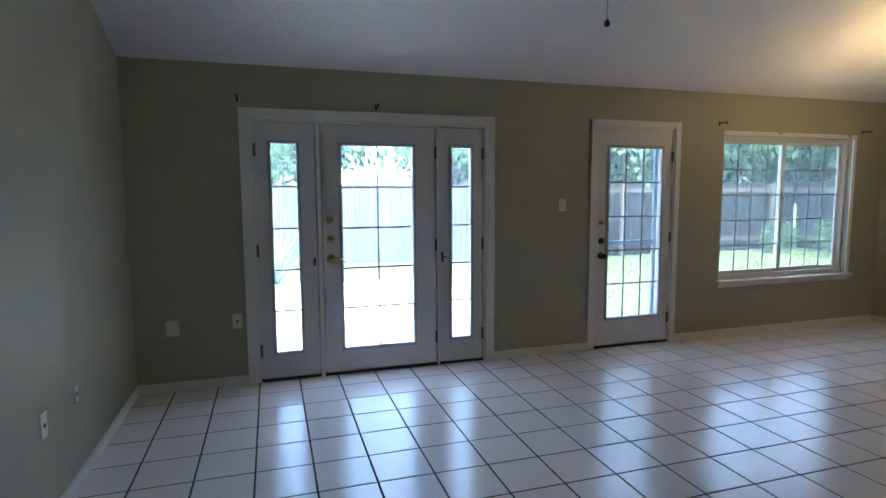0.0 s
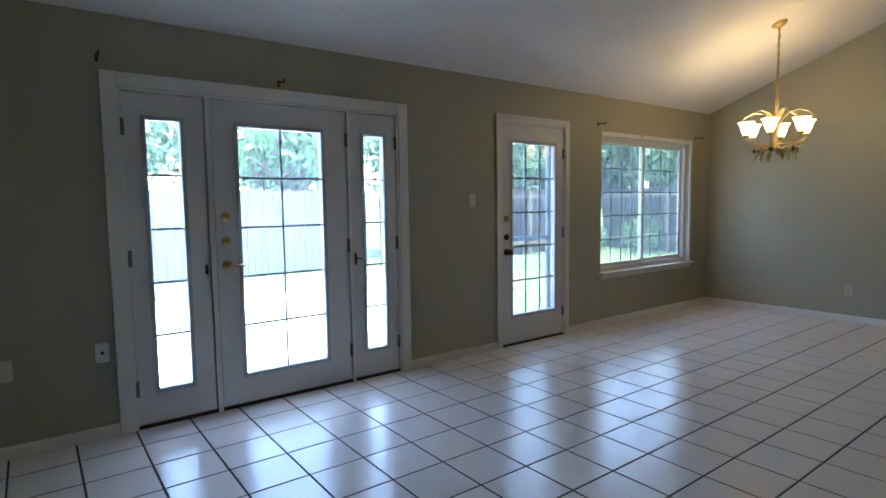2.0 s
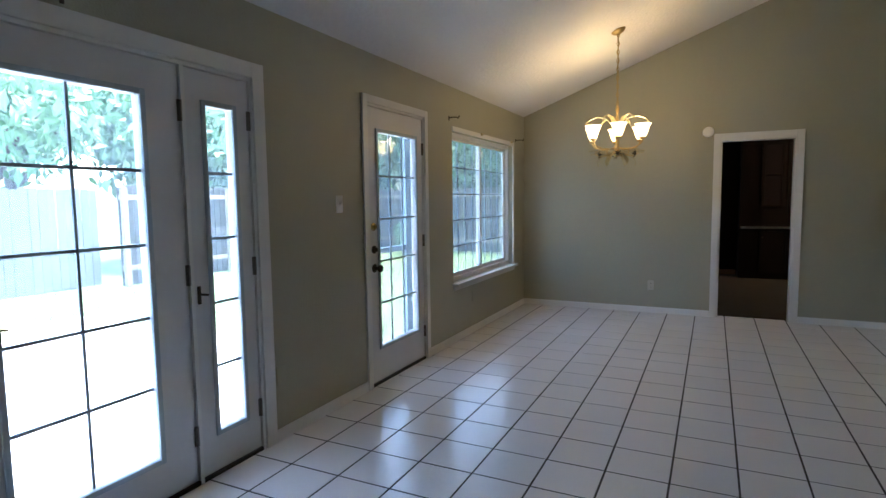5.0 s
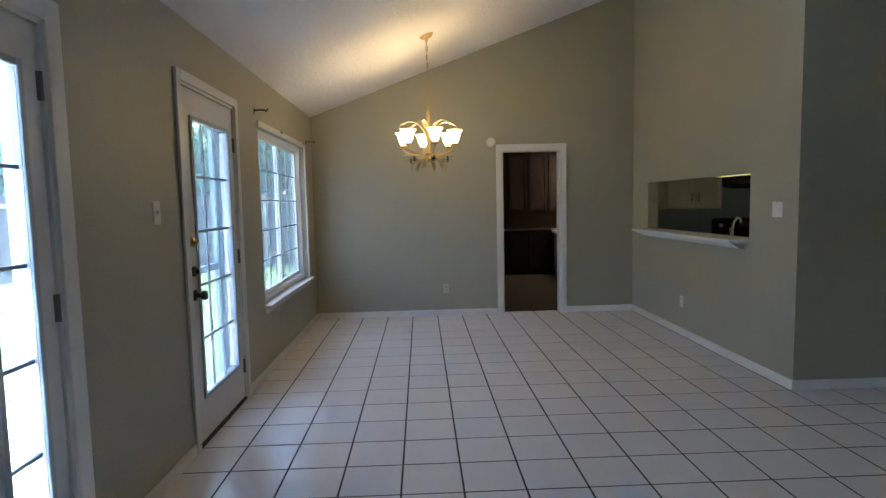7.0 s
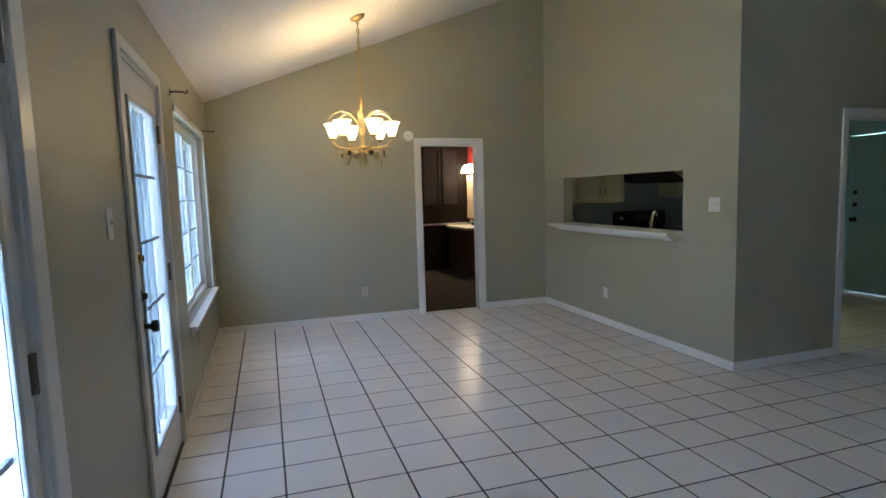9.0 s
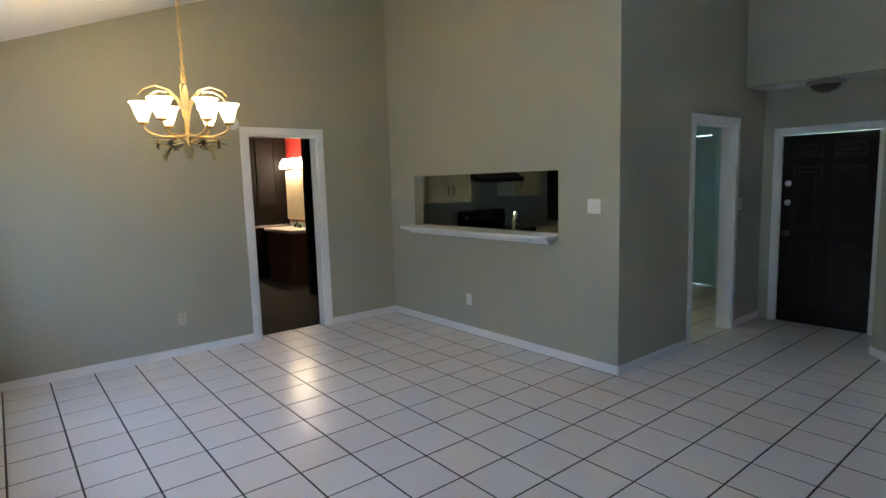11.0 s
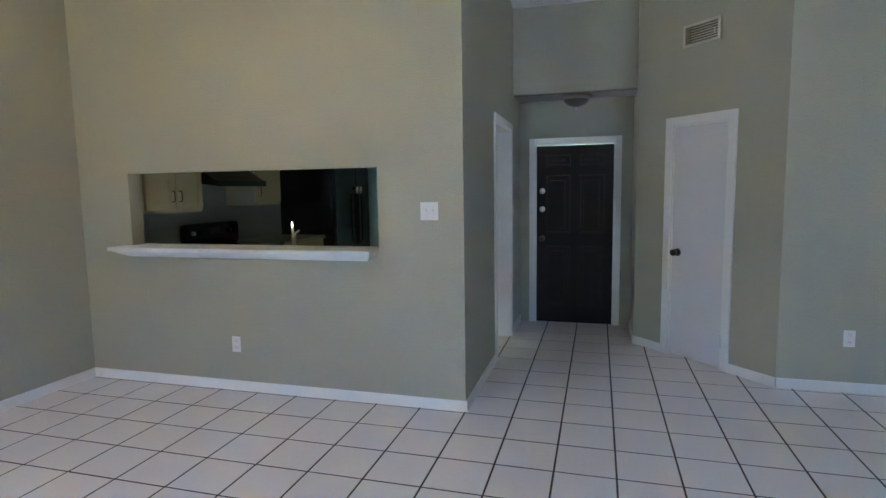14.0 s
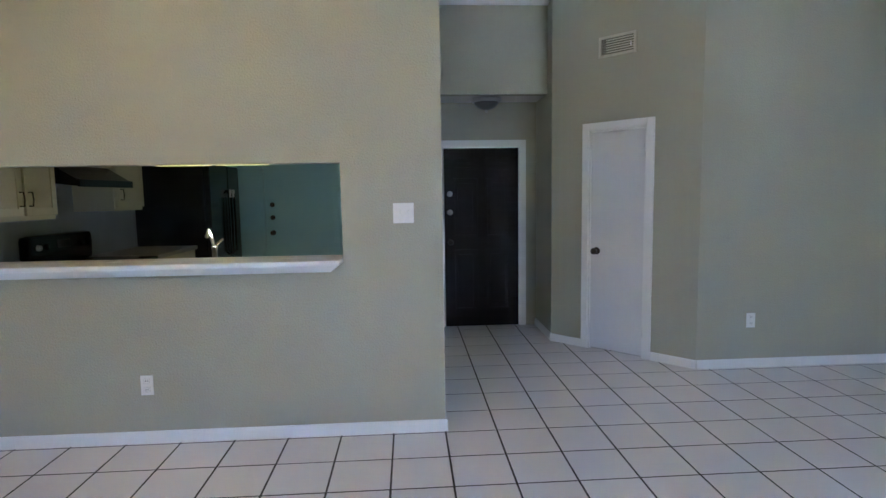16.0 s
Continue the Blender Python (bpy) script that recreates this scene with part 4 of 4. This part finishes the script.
part("lever", tube(B(), [(0, 0, 0.19), (-0.03, 0.01, 0.22), (-0.06, 0.02, 0.24)], 0.007), CHROME, tap, "", True)
strip = thing("fluorescent_light", pose(4.76, 0.81, 1.60), "yellowish lit fluorescent strip above the sink", "strip light")
part("housing", box(B(), -0.36, 0.36, -0.06, 0.06, 0.02, 0.07, 0.004), TRIM, strip)
for a, b in ((-0.35, -0.03), (0.0, 0.33)):
    part("tube", cyl(B(), (a, 0, 0.012), (b, 0, 0.012), 0.012, seg=12), TUBE, strip, "glowing tube")
kl = new("strip_light", bpy.data.lights.new("strip_light", "AREA"))
kl.data.energy, kl.data.color, kl.data.shape, kl.data.size, kl.data.size_y = 0.2, (1.0, 0.9, 0.5), "RECTANGLE", 0.66, 0.1
kl.data.spread = radians(85)
kl.matrix_world = pose(4.76, 0.81, 1.597, -25)
structure("soffit", box(B(), 3.49, EAST, 0.65, PASS - 0.1215, 1.67, KITCHEN_TOP - 0.001), CREAM, "cream painted soffit over the sink", "soffit")

# ---- den and vanity ----
DEN = (0.84, -0.06, 0.0)
van = thing("vanity_cabinet", pose(*DEN), "brown wooden vanity with drawers and a white top", "vanity")
part("body", box(B(), 8.05, 9.05, 0.955, 1.40, 0.004, 0.80, 0.004), VANWOOD, van)
for x in (8.08, 8.57):
    for z0, z1 in ((0.12, 0.34), (0.37, 0.57), (0.60, 0.77)):
        part("drawer", box(B(), x, x + 0.45, 1.4005, 1.418, z0, z1, 0.005), VANWOOD, van)
part("top", box(B(), 8.02, 9.08, 0.955, 1.44, 0.8005, 0.845, 0.008), PLATE, van, "white vanity top")
part("backsplash", box(B(), 8.02, 9.08, 0.956, 0.975, 0.8455, 0.93, 0.004), PLATE, van)
vt = thing("vanity_faucet", pose(9.44, 1.0, 0.846), "dark metal vanity faucet", "faucet")
part("spout", tube(B(), [(0, 0, 0), (0, 0.0, 0.08), (0, 0.05, 0.12), (0, 0.10, 0.10)], 0.012), BRONZE, vt, "", True)
for x in (-0.09, 0.09):
    part("tap_handle", lathe(B(), [(0.0, 0.0), (0.022, 0.0), (0.015, 0.03), (0.026, 0.05), (0.0, 0.06)], Matrix.Translation((x, 0, 0)), 12), BRONZE, vt, "", True)
bar = thing("vanity_light", pose(9.44, 0.895, 1.90), "lit vanity light bar with four glass shades", "vanity light")
part("backplate", box(B(), -0.42, 0.42, 0.0, 0.03, -0.04, 0.04, 0.006), BRASS, bar)
for k in range(4):
    x = -0.315 + 0.21 * k
    part("shade", lathe(B(), [(0.03, 0.06), (0.06, 0.03), (0.085, -0.02), (0.098, -0.09), (0.092, -0.09), (0.055, 0.028), (0.026, 0.055)], Matrix.Translation((x, 0.12, 0)), 18), VANGLASS, bar, "lit white glass shade", True)
    part("arm", tube(B(), [(x, 0.02, 0.0), (x, 0.08, 0.05), (x, 0.12, 0.055)], 0.008), BRASS, bar)
vl = new("vanity_bulb_light", bpy.data.lights.new("vanity_bulb_light", "POINT"))
vl.data.energy, vl.data.color, vl.data.shadow_soft_size = 0.05, (1.0, 0.78, 0.5), 0.06
vl.location = (9.44, 1.14, 1.76)
cur = thing("curtain", pose(9.43, 0.94, 0.97), "beige pleated curtain behind the vanity", "curtain")
bm, n = B(), 120
ra = [[bm.verts.new((-0.5 + k / n, y + 0.022 * math.sin(k * 0.62) * (1 - 0.15 * h), 0.80 * h)) for k in range(n + 1)] for h in (0, 1) for y in (0.0, 0.006)]
for p, q in ((0, 2), (1, 3), (0, 1), (2, 3)):
    for k in range(n):
        bm.faces.new((ra[p][k], ra[p][k + 1], ra[q][k + 1], ra[q][k]))
part("cloth", bm, CURTAIN, cur, "", True)
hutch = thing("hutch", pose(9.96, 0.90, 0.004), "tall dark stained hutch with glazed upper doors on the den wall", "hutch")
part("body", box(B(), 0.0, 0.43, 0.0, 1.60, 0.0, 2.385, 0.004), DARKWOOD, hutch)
part("counter_edge", box(B(), -0.035, -0.0005, 0.03, 1.57, 0.845, 0.88, 0.004), NICKEL, hutch, "pale metal counter edge")
for y0 in (0.18, 0.56, 0.94):
    bm = B()
    for a in ((y0, y0 + 0.05, 1.20, 2.27), (y0 + 0.30, y0 + 0.35, 1.20, 2.27), (y0 + 0.05, y0 + 0.30, 1.20, 1.25), (y0 + 0.05, y0 + 0.30, 2.22, 2.27), (y0 + 0.05, y0 + 0.30, 1.72, 1.745)):
        box(bm, -0.022, -0.0005, a[0], a[1], a[2], a[3], 0.003)
    door = part("glazed_door", bm, DARKWOOD, hutch)
    part("pane", box(B(), -0.008, -0.0045, y0 + 0.051, y0 + 0.299, 1.251, 2.219), ENTRY, door, "dark glass pane")
    low = part("lower_door", box(B(), -0.02, -0.0005, y0, y0 + 0.35, 0.10, 0.80, 0.004), DARKWOOD, hutch)
    part("knob", cyl(B(), (-0.021, y0 + 0.31, 0.70), (-0.045, y0 + 0.31, 0.70), 0.012, 0.015, 12), BRONZE, low)

# ---- yard ----
GROUND = -0.12
structure("ground", box(B(), -400, 400, -400, 800, GROUND - 0.5, GROUND), LAWN, "green lawn of the back yard", "ground")
structure("patio", box(B(), -2.6, 3.7, NORTH + 0.153, 10.5, GROUND - 0.1, GROUND + 0.045, 0.01), CONCRETE, "pale concrete patio slab", "patio")
bm = B()
rnd = random.Random(4)
for _ in range(14000):
    x, y = rnd.uniform(-7, 14), rnd.uniform(6.2, 13)
    if -2.6 < x < 3.7 and y < 10.52:
        continue
    h, a, w = rnd.uniform(0.03, 0.075), rnd.uniform(0, 6.28), 0.008
    dx, dy = math.cos(a), math.sin(a)
    bm.faces.new([bm.verts.new(p) for p in ((x - dx * w, y - dy * w, GROUND), (x + dx * w, y + dy * w, GROUND), (x + dy * 0.03, y - dx * 0.03, GROUND + h))])
me = bpy.data.meshes.new("grass")
bm.to_mesh(me)
bm.free()
me.materials.append(BLADES)
tagged(new("grass", me), "short green grass of the lawn", "grass", kind="stuff")


def fence(name, x0, x1, y, height, mat, label, post_mat, seed, back=False, m=None):
    f = thing(name, m or pose(0, y, GROUND), label, "fence")
    r = random.Random(seed)
    shared = [mesh_of("board", box(B(), -0.068, 0.068, -0.01, 0.01, 0.02, height + d), mat) for d in (-0.02, 0.0, 0.015)]
    x = x0
    while x < x1:
        ob = new("board", r.choice(shared))
        ob.parent = f
        ob.matrix_local = pose(x + 0.07, r.uniform(-0.004, 0.004), 0, 0, r.uniform(-0.5, 0.5), 0)
        x += 0.143
    for z in (0.3, height - 0.25):
        part("rail", box(B(), x0, x1, *((0.0145, 0.05) if back else (-0.05, -0.0145)), z, z + 0.09), post_mat, f)
    x = x0 + 0.05
    while x < x1:
        part("post", box(B(), x - 0.045, x + 0.045, *((0.051, 0.14) if back else (-0.14, -0.051)), 0.0, height - 0.03, 0.004), post_mat, f, "fence post")
        x += 2.4


fence("fence", -14.0, 5.6, 13.2, 1.80, FENCEWOOD, "weathered grey wooden board fence behind the lawn", FENCEWOOD, 2, True)
fence("wooden_fence", 5.75, 13.9, 12.6, 1.85, FENCEDARK, "dark brown wooden board fence with pale posts", POSTWOOD, 3)

fence("garden_fence", 3.0, 12.5, 0.0, 1.85, FENCEDARK, "dark brown wooden side fence of the yard", POSTWOOD, 5, True, pose(14.0, 0, GROUND, 0, 0, 90))


def tree(x, y, height, spread, seed, leaves=6000, lean=0.0, leafy=1.0):
    r = random.Random(seed)
    t = thing("tree", pose(x, y, GROUND), "leafy green tree behind the garden fence", "tree", "yard trees")
    bm, tips = B(), []

    def limb(p, d, length, radius, depth):
        pts, q = [p.copy()], p.copy()
        for _ in range(5):
            d = (d + Vector((r.uniform(-0.22, 0.22), r.uniform(-0.22, 0.22), r.uniform(-0.05, 0.15)))).normalized()
            q = q + d * length / 5
            pts.append(q.copy())
        tube(bm, pts, lambda s: radius * (1 - 0.55 * s), 7 if depth < 2 else 5)
        if depth < 3:
            for _ in range(3 if depth else 5):
                a = r.uniform(0, 6.283)
                limb(pts[r.choice((3, 4, 5))], (d * 0.55 + Vector((math.cos(a), math.sin(a), r.uniform(0.05, 0.6)))).normalized(), length * r.uniform(0.55, 0.8), radius * 0.5, depth + 1)
        if depth >= 2:
            tips.extend(pts[2:])

    limb(Vector((0, 0, -0.05)), Vector((lean, 0, 1)).normalized(), height * 0.30, 0.2 * spread / 3, 0)
    part("trunk", bm, BARK, t, "", True)
    bm = B()
    for _ in range(int(leaves * leafy)):
        c = r.choice(tips) + Vector((r.gauss(0, 0.42), r.gauss(0, 0.42), r.gauss(0, 0.36)))
        m = Matrix.Translation(c) @ Euler((r.uniform(0, 6.3), r.uniform(0, 6.3), r.uniform(0, 6.3))).to_matrix().to_4x4()
        s = r.uniform(0.10, 0.2)
        bm.faces.new([bm.verts.new(m @ Vector(p) * 1.0) for p in ((-s, 0, 0), (0, -s * 0.45, s * 0.1), (s, 0, 0), (0, s * 0.45, s * 0.1))])
    me_ = bpy.data.meshes.new("crown")
    bm.to_mesh(me_)
    bm.free()
    me_.materials.append(FOLIAGE)
    ob = new("crown", me_)
    ob.parent = t


for k, (x, y, h, s, leafy) in enumerate(((4.8, 15.2, 7.0, 3.2, 0.5), (9.4, 14.6, 6.5, 3.4, 2.2), (13.2, 15.0, 7.0, 3.6, 2.2), (16.8, 13.8, 6.5, 3.4, 2.0), (-2.2, 17.0, 7.5, 3.6, 1.4), (1.4, 19.5, 8.5, 4.0, 1.6), (11.5, 17.5, 8.5, 4.2, 2.0), (-7.0, 16.0, 7.0, 3.4, 1.3), (7.0, 18.5, 8.0, 4.0, 1.8), (16.2, 10.0, 6.5, 3.4, 2.0), (16.6, 6.4, 7.0, 3.6, 2.0), (-5.0, 19.0, 8.0, 3.8, 1.4))):
    tree(x, y, h, s, 11 + k, leafy=leafy)


def shrub(x, y, size, seed, mat=FOLIAGE):
    r = random.Random(seed)
    t = thing("shrub", pose(x, y, GROUND), "green leafy shrub by the fence", "shrub", "yard shrubs")
    bm = B()
    for _ in range(14):
        a = r.uniform(0, 6.28)
        tube(bm, [(0.05 * math.cos(a), 0.05 * math.sin(a), -0.02), (0.3 * size * math.cos(a), 0.3 * size * math.sin(a), 0.5 * size), (0.5 * size * math.cos(a), 0.5 * size * math.sin(a), r.uniform(0.7, 1.2) * size)], lambda s: 0.015 - 0.01 * s, 5)
    part("stems", bm, BARK, t)
    bm = B()
    for _ in range(900):
        a, q = r.uniform(0, 6.28), math.sqrt(r.random())
        c = Vector((q * 0.55 * size * math.cos(a), q * 0.55 * size * math.sin(a), size * (0.15 + 1.05 * r.random() * (1 - 0.4 * q))))
        m = Matrix.Translation(c) @ Euler((r.uniform(0, 6.3), r.uniform(0, 6.3), 0)).to_matrix().to_4x4()
        s = r.uniform(0.03, 0.07)
        bm.faces.new([bm.verts.new(m @ Vector(p)) for p in ((-s, 0, 0), (0, -s * 0.45, 0), (s, 0, 0), (0, s * 0.45, 0))])
    part("foliage", bm, mat, t)


for k, (x, y, s) in enumerate(((6.3, 11.7, 0.9), (12.6, 11.9, 0.8), (13.1, 10.6, 1.0))):
    shrub(x, y, s, 40 + k)
yuc = thing("yucca", pose(-0.15, 10.75, GROUND), "pale green blade-leaved yucca at the patio edge", "yucca")
rnd = random.Random(8)
for k in range(46):
    a, tilt, ln = rnd.uniform(0, 6.28), rnd.uniform(0.1, 0.95), rnd.uniform(0.8, 1.25)
    bm, prev = B(), None
    for s in range(5):
        t = s / 4
        mid = Vector((math.cos(a) * ln * t * math.sin(tilt + 0.3 * t), math.sin(a) * ln * t * math.sin(tilt + 0.3 * t), ln * t * math.cos(tilt + 0.3 * t)))
        w = Vector((-math.sin(a), math.cos(a), 0)) * 0.035 * (1 - t) ** 0.6 + Vector((0, 0, 1e-4))
        ring = [bm.verts.new(mid - w), bm.verts.new(mid + Vector((0, 0, -0.006))), bm.verts.new(mid + w)]
        if prev:
            bm.faces.new((prev[0], prev[1], ring[1], ring[0]))
            bm.faces.new((prev[1], prev[2], ring[2], ring[1]))
        prev = ring
    part("leaf", bm, YUCCA, yuc)

# ---- floor tiles ----
TILE, JOINT = 0.306, 0.0046
TX, TY = 3.352 - 10 * TILE, 1.226 + 11 * TILE


def tile_mesh(sx, sy):
    bm, b = B(), 0.0022
    hx, hy = sx / 2, sy / 2
    low_, mid_, top_ = [[bm.verts.new((x * (hx - i), y * (hy - i), z)) for x, y in ((-1, -1), (1, -1), (1, 1), (-1, 1))] for i, z in ((0, -0.006), (0, -0.0018), (b, 0.0))]
    for p, q in ((low_, mid_), (mid_, top_)):
        for k in range(4):
            bm.faces.new((p[k], p[(k + 1) % 4], q[(k + 1) % 4], q[k]))
    bm.faces.new(top_)
    return bm


whole = mesh_of("tile", tile_mesh(TILE - 2 * JOINT, TILE - 2 * JOINT), GLAZE)
rnd, made, verts, faces = random.Random(6), 0, [], []
for i in range(-6, 23):
    for j in range(-26, 4):
        ax, ay = TX + i * TILE + JOINT, TY + j * TILE + JOINT
        bx, by = ax + TILE - 2 * JOINT, ay + TILE - 2 * JOINT
        cx, cy = max(ax, WEST - 0.02), max(ay, KITCHEN_S)
        dx, dy = min(bx, EAST + 0.105), min(by, NORTH - 0.004)
        if dx - cx < 0.02 or dy - cy < 0.02:
            continue
        if dy < SOUTH and (cx + dx) / 2 < 2.1 and (cx + dx) / 2 + (cy + dy) / 2 < 1.1:
            continue
        full = abs(dx - bx) + abs(cx - ax) + abs(dy - by) + abs(cy - ay) < 1e-6
        if full and made < 300 and cy > 0.9 and dx < 5.6:
            ob = new("tile", whole)
            ob.parent = floor
            ob.matrix_local = pose((ax + bx) / 2, (ay + by) / 2, rnd.uniform(-0.0004, 0.0004), rnd.uniform(-0.06, 0.06), rnd.uniform(-0.06, 0.06), 0)
            made += 1
        else:
            n = len(verts)
            verts += [(x, y, z) for e, z in ((0, -0.006), (0, -0.0018), (0.0022, 0.0)) for x, y in ((cx + e, cy + e), (dx - e, cy + e), (dx - e, dy - e), (cx + e, dy - e))]
            faces += [(n + 4 * l + k, n + 4 * l + (k + 1) % 4, n + 4 * l + 4 + (k + 1) % 4, n + 4 * l + 4 + k) for l in (0, 1) for k in range(4)] + [(n + 8, n + 9, n + 10, n + 11)]
me = bpy.data.meshes.new("cut_tiles")
me.from_pydata(verts, [], faces)
me.materials.append(GLAZE)
rest = tagged(new("cut_tiles", me), "", kind="stuff")
rest.parent = floor
